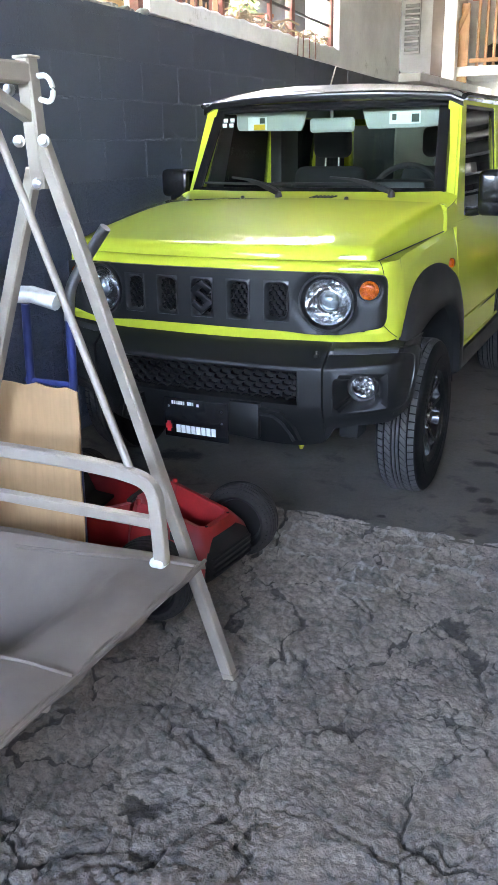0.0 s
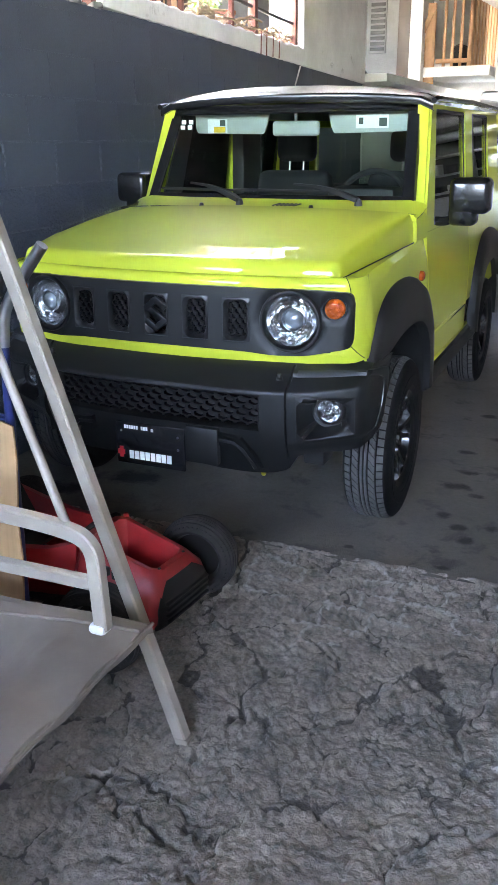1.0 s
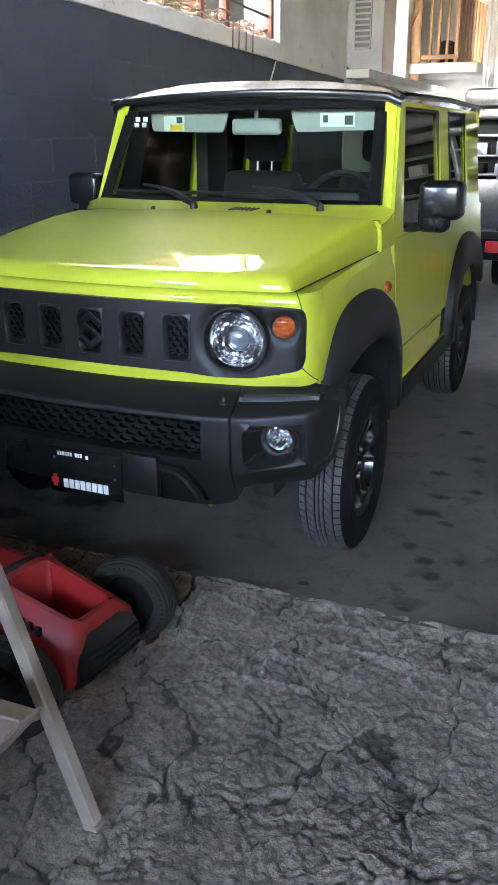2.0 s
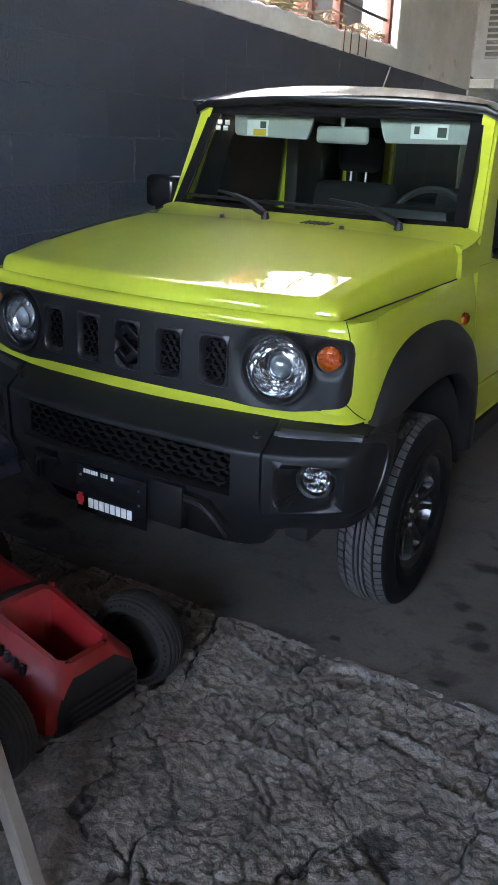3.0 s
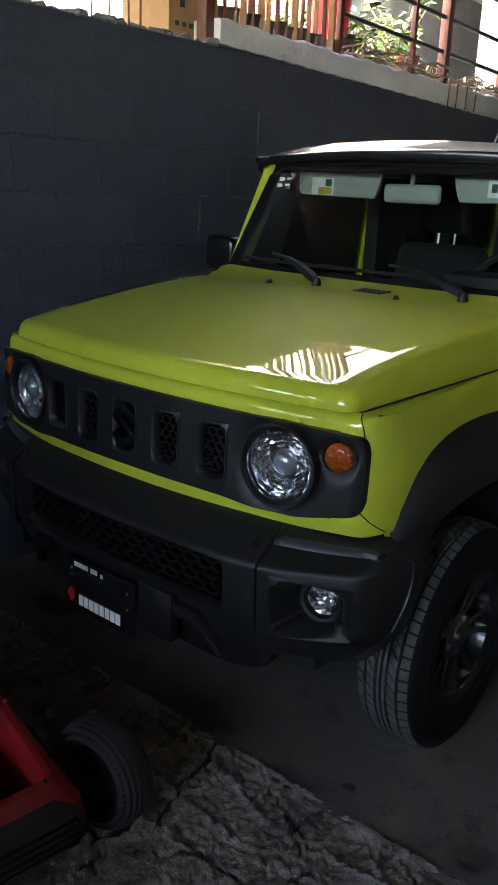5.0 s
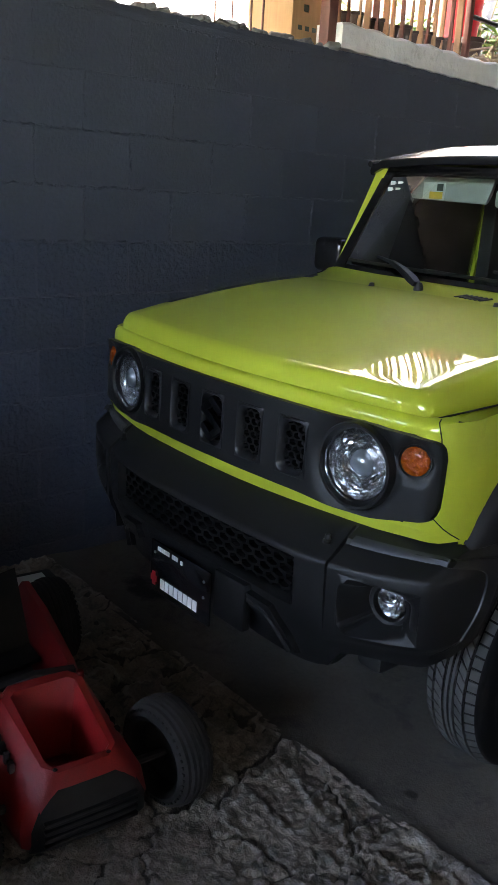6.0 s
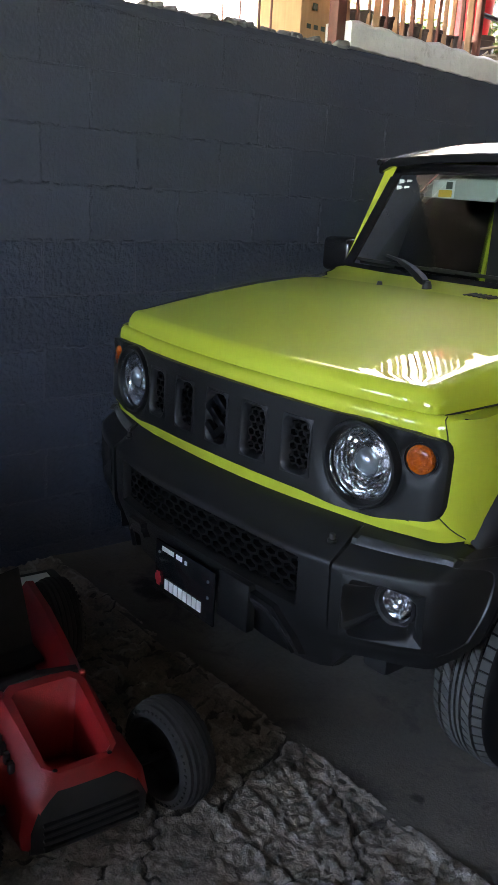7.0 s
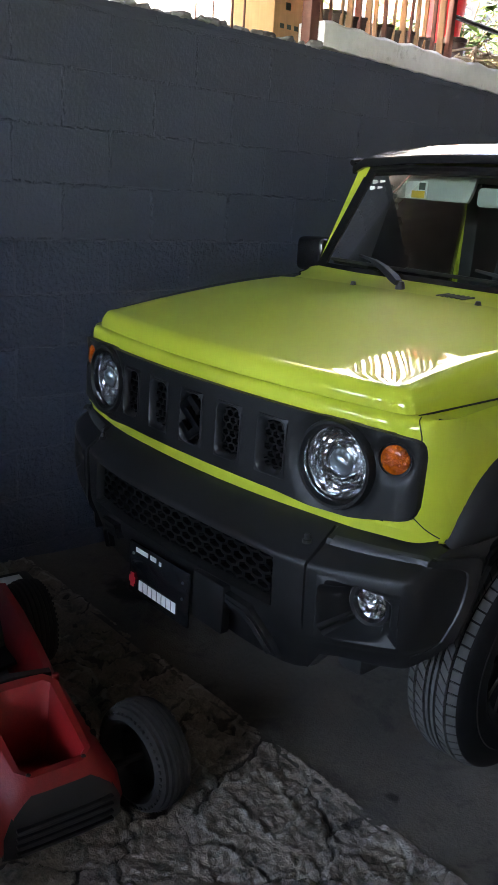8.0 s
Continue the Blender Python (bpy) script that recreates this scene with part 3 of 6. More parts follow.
def panel_y(x, z):
    """The face of the panel, dished round the lamps."""
    far = math.hypot(abs(x) - 0.518, z - 0.896)
    dish = 0.010 * (1 - ease(0.112, 0.135, far)) + 0.040 * (1 - ease(0.085, 0.108, far))
    side = math.hypot(abs(x) - 0.672, z - 0.945)
    dish = max(dish, 0.016 * (1 - ease(0.038, 0.054, side)))
    return nose(x) - 0.017 + 0.014 * (z - 0.75) + dish


bm = bmesh.new()
rows = [[(x, panel_y(x, min(max(z, grille_low(x)), grille_high(x))), min(max(z, grille_low(x)), grille_high(x))) for x in grid_x] for z in grid_z]
holes = set()
for i in range(len(grid_z) - 1):
    for k in range(len(grid_x) - 1):
        cx, cz = (grid_x[k] + grid_x[k + 1]) / 2, (grid_z[i] + grid_z[i + 1]) / 2
        if 0.815 < cz < 0.975 and any(abs(cx - c) < 0.052 for c in slot_x):
            holes.add((i, k))
sheet(bm, rows, skip=holes)
bmesh.ops.remove_doubles(bm, verts=bm.verts, dist=0.0002)
loose = [v for v in bm.verts if not v.link_faces]
bmesh.ops.delete(bm, geom=loose, context="VERTS")
twin = {}
for e in [e for e in bm.edges if len(e.link_faces) == 1]:
    for v in e.verts:
        if v not in twin:
            twin[v] = bm.verts.new((v.co.x, v.co.y + 0.018, v.co.z))
    bm.faces.new((e.verts[0], e.verts[1], twin[e.verts[1]], twin[e.verts[0]]))
panel = part("grille", bm, PLASTIC, car, "matt black grille panel with five slots")


def honeycomb(bm, x0, x1, z0, z1, depth_of, r, wall, deep, stretch=1.4):
    """Hexagon cells with walls, filling a rectangle of the front."""
    pitch_x, pitch_z = r * math.sqrt(3) * stretch, r * 1.5
    j = 0
    z = z0
    while z <= z1 + r * 0.3:
        x = x0 + (pitch_x / 2 if j % 2 else 0)
        while x <= x1 + 1e-6:
            rings = []
            for rad, back in ((r, 0.0), (r - wall, 0.0), (r - wall, deep)):
                ring = []
                for k in range(6):
                    a = math.pi / 6 + k * math.pi / 3
                    px = min(max(x + stretch * rad * math.cos(a), x0), x1)
                    pz = min(max(z + rad * math.sin(a), z0), z1)
                    ring.append(bm.verts.new((px, depth_of(px) + back, pz)))
                rings.append(ring)
            for a, b in zip(rings, rings[1:]):
                for k in range(6):
                    bm.faces.new((a[k], a[(k + 1) % 6], b[(k + 1) % 6], b[k]))
            x += pitch_x
        z += pitch_z
        j += 1
    return bm


for c in slot_x:
    # bevelled surround that funnels back to the mesh
    bm = bmesh.new()
    outline = [(-0.052, 0.815), (0.052, 0.815), (0.052, 0.975), (-0.052, 0.975)]
    rows = []
    for inset, back in ((0.0, -0.0165), (0.002, -0.0205), (0.005, -0.0210), (0.0075, -0.0185), (0.0145, -0.004), (0.015, 0.035)):
        ring = []
        for dx, z in outline:
            sx, sz = math.copysign(1, dx), (1 if z > 0.9 else -1)
            corner = 0.022
            ox, oz = dx - sx * inset, z - sz * inset
            pts = [(ox - sx * corner, oz), (ox - sx * corner * 0.3, oz - sz * corner * 0.3), (ox, oz - sz * corner)]
            if sx * sz > 0:
                pts = pts[::-1]
            if inset == 0.0:
                pts = [(ox, oz)] * 3
            ring += [(c + px, nose(c + px) + back + 0.014 * (pz - 0.75), pz) for px, pz in pts]
        rows.append(ring)
    sheet(bm, rows, closed=True)
    bmesh.ops.remove_doubles(bm, verts=bm.verts, dist=0.0003)
    slot = part("slot", bm, TRIM, panel)
    bm = bmesh.new()
    honeycomb(bm, c - 0.039, c + 0.039, 0.829, 0.962, lambda x: nose(x) + 0.002, 0.0125, 0.0030, 0.014, 1.25)
    part("mesh", bm, GRID, slot, "black honeycomb mesh")
    part("backing", boxed((c - 0.05, nose(c) + 0.036, 0.815), (c + 0.05, nose(c) + 0.045, 0.975)), GAP, slot)

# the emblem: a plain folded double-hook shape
bm = bmesh.new()
for sign in (1, -1):
    path = [(0.0, 0.0), (-0.036, 0.024), (0.002, 0.054), (0.034, 0.030)]
    for k, ((x0, z0), (x1, z1)) in enumerate(zip(path, path[1:])):
        run = math.hypot(x1 - x0, z1 - z0)
        turn_m = Matrix.Translation((sign * (x0 + x1) / 2, -0.162 - 0.0005 * k, 0.896 + sign * (z0 + z1) / 2)) @ Matrix.Rotation(-math.atan2(z1 - z0, x1 - x0), 4, "Y")
        box(bm, (-run / 2 - 0.010, -0.004, -0.0115), (run / 2 + 0.010, 0.010, 0.0115), 0.002, turn_m)
part("emblem", bm, DARKCHROME, panel, "dark chrome emblem")


def headlamp(x):
    m = facing(x, nose(x) - 0.012, 0.896, (0.10 * math.copysign(1, x), -1, 0.0))
    m = m @ Matrix.Diagonal((0.9, 0.9, 1.0, 1.0))
    lamp_part = part("headlamp", lathe(bmesh.new(), [(0.127, -0.030), (0.125, 0.002), (0.122, 0.009), (0.114, 0.009), (0.108, 0.002), (0.103, -0.014), (0.102, -0.03)], m, 40), PLASTIC, panel, "round headlamp in a black bezel")
    bm = bmesh.new()
    rng = random.Random(4)
    rows = []
    rings = 13
    for i in range(rings + 1):
        r = 0.102 - i * 0.0049
        row = []
        for k in range(40):
            a = 2 * math.pi * k / 40 + (0.1 if i % 2 else 0.0)
            jag = 0.0 if i == 0 else rng.uniform(-0.0036, 0.0036)
            row.append(m @ Vector((r * math.cos(a), r * math.sin(a), -0.014 - i * 0.0033 + jag)))
        rows.append(row)
    sheet(bm, rows, closed=True)
    part("reflector", bm, CHROME, lamp_part, "faceted chrome reflector", smooth=False)
    up = m @ Matrix.Translation((0.008 * math.copysign(1, x), 0.006, 0))
    part("projector_ring", lathe(bmesh.new(), [(0.046, -0.06), (0.049, -0.018), (0.046, -0.012), (0.041, -0.016), (0.040, -0.04)], up, 28), CHROME, lamp_part)
    part("projector", lathe(bmesh.new(), [(0.041, -0.03), (0.036, -0.012), (0.023, -0.002), (0.0, 0.003)], up, 24), PROJECTOR, lamp_part)
    part("lens", lathe(bmesh.new(), [(0.103, -0.006), (0.101, 0.004), (0.085, 0.014), (0.055, 0.021), (0.02, 0.024), (0.0, 0.0245)], m, 40), LENS, lamp_part, "clear lamp glass").visible_shadow = False


headlamp(0.518)
headlamp(-0.518)
for x in (0.672, -0.672):
    m = facing(x, nose(x) - 0.001, 0.945, (0.30 * math.copysign(1, x), -1, 0.02))
    turn = part("turn_signal", lathe(bmesh.new(), [(0.046, -0.010), (0.045, -0.001), (0.042, 0.002), (0.038, -0.006), (0.036, -0.014), (0.0, -0.016)], m, 28), PLASTIC, panel)
    part("lens", lathe(bmesh.new(), [(0.037, -0.010), (0.036, 0.003), (0.029, 0.009), (0.015, 0.012), (0.0, 0.013)], m, 28), AMBER, turn, "amber lens")

# ---- bumper ----
def bumper_y(x):
    return bowed([(0.0, -0.236), (0.44, -0.222), (0.53, -0.203), (0.60, -0.184), (0.68, -0.157), (0.75, -0.127), (0.782, -0.106), (0.800, -0.070), (0.812, -0.005), (0.819, 0.06), (0.822, 0.13)], abs(x)) + 0.034 * ease(0.15, 0.60, -x)


def bumper_low(x):
    return bowed([(0.0, 0.335), (0.17, 0.325), (0.30, 0.316), (0.44, 0.322), (0.515, 0.338), (0.545, 0.365), (0.57, 0.410), (0.63, 0.425), (0.70, 0.432), (0.76, 0.440), (0.79, 0.452), (0.805, 0.468), (0.813, 0.488), (0.8185, 0.510), (0.8205, 0.58), (0.822, 0.68)], abs(x))


def bumper_top(x):
    return bowed([(0.0, 0.664), (0.50, 0.664), (0.60, 0.668), (0.74, 0.681), (0.822, 0.690)], abs(x))


def bumper_break(x):
    """Height at which the face turns under."""
    a = abs(x)
    return 0.508 if a < 0.535 else lerp(0.474, 0.507, min(1.0, max(0.0, (a - 0.572) / 0.198)))


half = [0.0, 0.08, 0.17, 0.26, 0.35, 0.40, 0.44, 0.48, 0.515, 0.531, 0.5345, 0.5385, 0.542, 0.572, 0.62, 0.67, 0.72, 0.770, 0.785, 0.80, 0.808, 0.812, 0.816, 0.8185, 0.8205, 0.822]
xs = [-a for a in half[:0:-1]] + half
rows = []
names = ("inner", "shelf", "ledge_back", "ledge_front", "ledge_foot", "slope", "round", "crown", "edge", "face_top", "face_low", "turn", "chin", "lip", "under")
for level in names:
    row = []
    for x in xs:
        a = abs(x)
        y, top, low = bumper_y(x), bumper_top(x), bumper_low(x)
        inner = max(nose(min(a, 0.764)) - 0.004, y + 0.10) if a < 0.70 else y + 0.10
        groove = 0.012 if 0.533 < a < 0.540 else 0.0
        corner = 1.0 if a > 0.541 else 0.0
        proud = -0.006 * corner
        end = 1 - 0.75 * ease(0.765, 0.815, a)
        bottom = min(top - 0.03, max(bumper_break(x), low + 0.02))

        def rake(off):
            """Height of the sloping top at a distance behind the face."""
            return lerp(top, 0.738, min(1.0, max(0.0, (off - 0.012) / 0.085)))

        if level == "inner":
            p = (x, y + 0.03 + (inner - y) * end, 0.746)
        elif level == "shelf":
            p = (x, y + (inner - y) * end, 0.738)
        elif level == "ledge_back":
            p = (x, y + 0.080 * end + groove, rake(0.080) + 0.004 * corner)
        elif level == "ledge_front":
            p = (x, y + 0.060 * end + groove, rake(0.060) + 0.010 * corner)
        elif level == "ledge_foot":
            p = (x, y + 0.056 * end + groove, rake(0.056) - 0.001 * corner)
        elif level == "slope":
            p = (x, y + 0.030 * end + groove + proud, rake(0.030) - groove)
        elif level == "round":
            p = (x, y + 0.010 + groove + proud, top + 0.001)
        elif level == "crown":
            p = (x, y + 0.003 + groove + proud, top - 0.004)
        elif level == "edge":
            p = (x, y + groove + proud, top - 0.012)
        elif level == "face_top":
            p = (x, y + groove + proud, 0.645 if a < 0.78 else min(0.645, top - 0.02))
        elif level == "face_low":
            p = (x, y + 0.006 + groove + proud, bottom)
        elif level == "turn":
            p = (x, y + 0.012 + groove + proud, lerp(bottom, low, 0.22))
        elif level == "chin":
            p = (x, y + 0.032 + groove + proud, lerp(bottom, low, 0.50))
        elif level == "lip":
            p = (x, y + 0.070 * (1 - 0.55 * corner) * end + groove, low)
        else:
            p = (x, y + 0.19 * (1 - 0.85 * ease(0.70, 0.79, a)), low + 0.03)
        row.append(p)
    rows.append(row)
holes = set()
for k in range(len(xs) - 1):
    c = abs((xs[k] + xs[k + 1]) / 2)
    if c < 0.44 or 0.572 < c < 0.770:
        holes.add((9, k))
bm = bmesh.new()
sheet(bm, rows, skip=holes)
bumper = part("front_bumper", thick(bm, 0.006), PLASTIC, car, "matt black moulded front bumper")

# recess of the lower mesh
bm = bmesh.new()
steps_x = [lerp(-0.44, 0.44, k / 12) for k in range(13)]
loop = [(x, 0.508) for x in steps_x] + [(x, 0.645) for x in steps_x[::-1]]
rows = []
for inset, back in ((0.0, 0.001), (0.012, 0.022), (0.012, 0.06)):
    rows.append([(x * (1 - inset / 0.44), bumper_y(x) + back, z + (inset if z < 0.58 else -inset)) for x, z in loop])
sheet(bm, rows, closed=True)
part("mesh_surround", bm, PLASTIC, bumper)
bm = bmesh.new()
honeycomb(bm, -0.428, 0.428, 0.520, 0.633, lambda x: bumper_y(x) + 0.026, 0.0150, 0.0036, 0.02, 1.9)
part("lower_mesh", bm, GRID, bumper, "black honeycomb air intake mesh")
bm = bmesh.new()
sheet(bm, [[(x, bumper_y(x) + 0.062, z) for x in (-0.44, -0.2, 0.0, 0.2, 0.44)] for z in (0.505, 0.65)])
part("backing", bm, GAP, bumper)

for sign in (1, -1):
    # fog lamp pocket
    cols = (0.572, 0.584, 0.596, 0.62, 0.645, 0.67, 0.695, 0.72, 0.745, 0.758, 0.770)
    sides = (0.08, 0.18, 0.35, 0.5, 0.65, 0.82, 0.92)
    loop = [(x, bumper_break(x)) for x in cols] + [(0.770, lerp(bumper_break(0.770), 0.645, q)) for q in sides]
    loop += [(x, 0.645) for x in cols[::-1]] + [(0.572, lerp(0.645, bumper_break(0.572), q)) for q in sides]
    cx, cz = 0.665, 0.574
    rows = []
    for k, deep in ((0.0, 0.0), (0.045, 0.0), (0.07, 0.03), (0.10, 0.10), (0.18, 0.26), (0.32, 0.62), (0.46, 0.96), (0.56, 1.05), (0.70, 1.08)):
        ring = []
        for x, z in loop:
            corner = min(math.hypot(x - qx, z - qz) for qx in (0.572, 0.770) for qz in (bumper_break(qx), 0.645))
            tight = 0.20 * max(0.0, 1 - corner / 0.034) ** 1.5 if k else 0.0
            px, pz = lerp(x, cx, min(1.0, k + tight)), lerp(z, cz, min(1.0, k + tight))
            face = bumper_y(sign * x) - 0.006 + (0.006 if z < 0.55 else 0.0)
            ring.append((sign * px, lerp(face, bumper_y(sign * cx) + 0.087, deep ** (1 + 1.4 * ease(0.66, 0.77, x))), pz))
        rows.append(ring)
    bm = bmesh.new()
    made = sheet(bm, rows, closed=True)
    bm.faces.new(made[-1])
    part("fog_pocket", bm, PLASTIC, bumper)
    m = facing(sign * cx, bumper_y(sign * cx) + 0.070, cz, (0.18 * sign, -1, 0))
    fog = part("fog_lamp", lathe(bmesh.new(), [(0.062, -0.01), (0.062, 0.004), (0.056, 0.012), (0.047, 0.010), (0.044, -0.004), (0.043, -0.03)], m, 30), PLASTIC, bumper)
    bm = bmesh.new()
    rng = random.Random(9)
    rows = []
    for i in range(6):
        r = 0.043 - i * 0.0082
        rows.append([m @ Vector((r * math.cos(2 * math.pi * k / 18), r * math.sin(2 * math.pi * k / 18), -0.006 - i * 0.004 + (rng.uniform(-0.004, 0.004) if i else 0))) for k in range(18)])
    made = sheet(bm, rows, closed=True)
    bm.faces.new(made[-1])
    part("reflector", bm, CHROME, fog, "faceted chrome reflector", smooth=False)
    part("lens", lathe(bmesh.new(), [(0.0445, 0.0), (0.040, 0.006), (0.02, 0.010), (0.0, 0.011)], m, 28), LENS, fog).visible_shadow = False
    # step along the bumper corner's shoulder, sky light put into its paler colour
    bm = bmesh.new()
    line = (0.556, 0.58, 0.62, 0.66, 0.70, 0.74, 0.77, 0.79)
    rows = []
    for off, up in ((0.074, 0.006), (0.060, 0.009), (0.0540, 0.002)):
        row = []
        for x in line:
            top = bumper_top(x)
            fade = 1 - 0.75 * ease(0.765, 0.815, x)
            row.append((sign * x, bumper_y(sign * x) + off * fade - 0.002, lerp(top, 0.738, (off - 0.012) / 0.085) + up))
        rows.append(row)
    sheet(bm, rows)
    part("shoulder", thick(bm, 0.004), LEDGE, bumper, "bumper step, paler for the sky light on it")
    # raised border that turns down along the wheel arch
    inside = smooth_path([(-0.07, 0.716, 0), (0.045, 0.690, 0), (0.068, 0.660, 0), (0.054, 0.580, 0), (-0.002, 0.508, 0)], 2)
    outside = smooth_path([(-0.05, 0.734, 0), (0.10, 0.718, 0), (0.122, 0.690, 0), (0.105, 0.595, 0), (0.045, 0.494, 0)], 2)
    rows = []
    for q, out in ((0.0, -0.006), (0.06, 0.005), (0.5, 0.008), (0.94, 0.006), (1.0, -0.012)):
        row = []
        for p, o in zip(inside, outside):
            y, z = lerp(p.x, o.x, q), lerp(p.y, o.y, q)
            row.append((sign * (curve([(-0.07, 0.800), (-0.005, 0.812), (0.06, 0.819), (0.13, 0.822)], y) + out), y + (0.034 if sign < 0 else 0.0), z))
        rows.append(row)
    bm = bmesh.new()
    sheet(bm, rows)
    part("arch_border", bm, TRIM, bumper)
    # end of the bumper, tucked under the flare
    part("bumper_end", boxed((min(sign * 0.69, sign * 0.762), 0.015, 0.655), (max(sign * 0.69, sign * 0.762), 0.14, 0.742), 0.01), PLASTIC, bumper)
    # bolt head on the shelf
    bm = lathe(bmesh.new(), [(0.0, 0.016), (0.006, 0.016), (0.008, 0.012), (0.008, 0.002), (0.012, 0.0), (0.012, -0.008)], Matrix.Translation((sign * 0.500, bumper_y(sign * 0.5) + 0.043, 0.702)), 12)
    part("bolt", bm, PLASTIC, bumper)
    # raised skid pad under the face
    bm = bmesh.new()
    outline = [(0.262, 0.490), (0.372, 0.480), (0.424, 0.400), (0.440, 0.340), (0.404, 0.340), (0.352, 0.428), (0.262, 0.436)]

    def chin_y(x, z):
        return bumper_y(sign * x) + curve([(0.305, 0.075), (0.420, 0.030), (0.508, 0.006)], z)

    outer = [bm.verts.new((sign * x, chin_y(x, z) + 0.01, z)) for x, z in outline]
    inner = [bm.verts.new((sign * lerp(x, 0.36, 0.10), chin_y(x, z) - 0.022, lerp(z, 0.425, 0.10))) for x, z in outline]
    for k in range(len(outline)):
        bm.faces.new((outer[k], outer[(k + 1) % 7], inner[(k + 1) % 7], inner[k]))
    for a, b, c, d in ((0, 1, 5, 6), (1, 2, 4, 5), (2, 3, 4, 4)):
        bm.faces.new([inner[n] for n in dict.fromkeys((a, b, c, d))])
    skid = part("skid_pad", bm, PLASTIC, bumper, smooth=False)
    line = [(0.268, 0.462), (0.340, 0.455), (0.372, 0.428), (0.402, 0.372), (0.412, 0.348)]
    part("step", tube(bmesh.new(), [(sign * x, chin_y(x, z) - 0.021, z) for x, z in line], 0.006, square=0.007), TRIM, skid)

# plate holder with its dealer plate
bm = boxed((0.150, -0.246, 0.358), (0.284, -0.215, 0.502), 0.006)
part("plate_bracket", bm, PLASTIC, bumper)
plate = part("plate", boxed((-0.142, -0.262, 0.322), (0.156, -0.254, 0.492), 0.004), GLOSS, bumper, "black dealer plate with white print")
bm = bmesh.new()
for k in range(10):
    if k == 6:
        continue
    box(bm, (-0.103 + k * 0.0105, -0.2645, 0.466), (-0.0955 + k * 0.0105, -0.2625, 0.480))
box(bm, (0.014, -0.2645, 0.464), (0.024, -0.2625, 0.476))
part("print", bm, WHITEP, plate, "row of small white bars", smooth=False)
bm = bmesh.new()
for k in range(8):
    box(bm, (-0.085 + k * 0.0235, -0.2645, 0.345), (-0.066 + k * 0.0235, -0.2625, 0.378))
part("print", bm, WHITEP, plate, "row of tall white bars", smooth=False)
bm = bmesh.new()
for a, b in (((-0.136, 0.358), (-0.106, 0.378)), ((-0.128, 0.346), (-0.112, 0.390))):
    box(bm, (a[0], -0.2647 - (b[1] - a[1]) * 0.02, a[1]), (b[0], -0.2625, b[1]))
part("badge", bm, REDP, plate, "small red badge", smooth=False)
for x, z in ((-0.118, 0.455), (0.128, 0.455), (0.128, 0.405)):
    part("screw", lathe(bmesh.new(), [(0.0, 0.004), (0.004, 0.003), (0.005, 0.0)], facing(x, -0.262, z, (0, -1, 0)), 8), STEEL, plate)
bm = bmesh.new()
tube(bm, smooth_path([(0.395, -0.06, 0.38), (0.39, -0.07, 0.30), (0.388, -0.05, 0.262), (0.386, -0.02, 0.29), (0.386, -0.02, 0.38)]), 0.008, 8)
part("tow_hook", bm, HITCH, car, "yellow tow hook")
bm = boxed((-0.60, 0.02, 0.36), (0.60, 0.35, 0.52), 0.02)
box(bm, (0.56, -0.08, 0.348), (0.645, 0.04, 0.44), 0.015)
part("underbody", bm, GAP, car)

for sign in (1, -1):
    for pts in ([(0.722, 0.812, 0.0), (0.730, 0.800, 0.0), (0.739, 0.785, -0.003), (0.748, 0.770, -0.002), (0.756, 0.755, 0.004)],
                [(0.722, 0.997, 0.008), (0.721, 1.008, 0.008), (0.718, 1.020, 0.0085), (0.712, 1.035, 0.012), (0.703, 1.044, 0.022), (0.694, 1.047, 0.04)]):
        part("seam", tube(bmesh.new(), [(sign * front_point(x, z, lift)[0], front_point(x, z, lift)[1], z) for x, z, lift in pts], 0.0016, 6), GAP, car)

for sign in (1, -1):
    line = [(sign * (lerp(0.676, 0.732, v) + 0.004), lerp(-0.035, 0.80, v), lerp(1.042, 1.078, v) + 0.003) for v in (0.02, 0.1, 0.25, 0.5, 0.75, 1.0)]
    part("seam", tube(bmesh.new(), line, 0.0026, 6), GAP, car)

# ---- sides ----
ARCH_OUT = [(0.035, 0.750), (0.085, 0.845), (0.17, 0.915), (0.30, 0.958), (0.45, 0.972), (0.65, 0.965), (0.80, 0.925), (0.92, 0.845), (1.00, 0.735), (1.04, 0.58), (1.045, 0.42)]
ARCH_IN = [(0.06, 0.620), (0.10, 0.680), (0.17, 0.735), (0.28, 0.770), (0.42, 0.785), (0.58, 0.785), (0.72, 0.765), (0.83, 0.710), (0.90, 0.630), (0.935, 0.53), (0.94, 0.40)]


def smooth_pairs(points):
    """The same run of (y, z) pairs with its bends eased."""
    return [(p.x, p.y) for p in smooth_path([(y, z, 0.0) for y, z in points], 2)]


def arch(points, shift):
    return [(y + shift, z) for y, z in points]


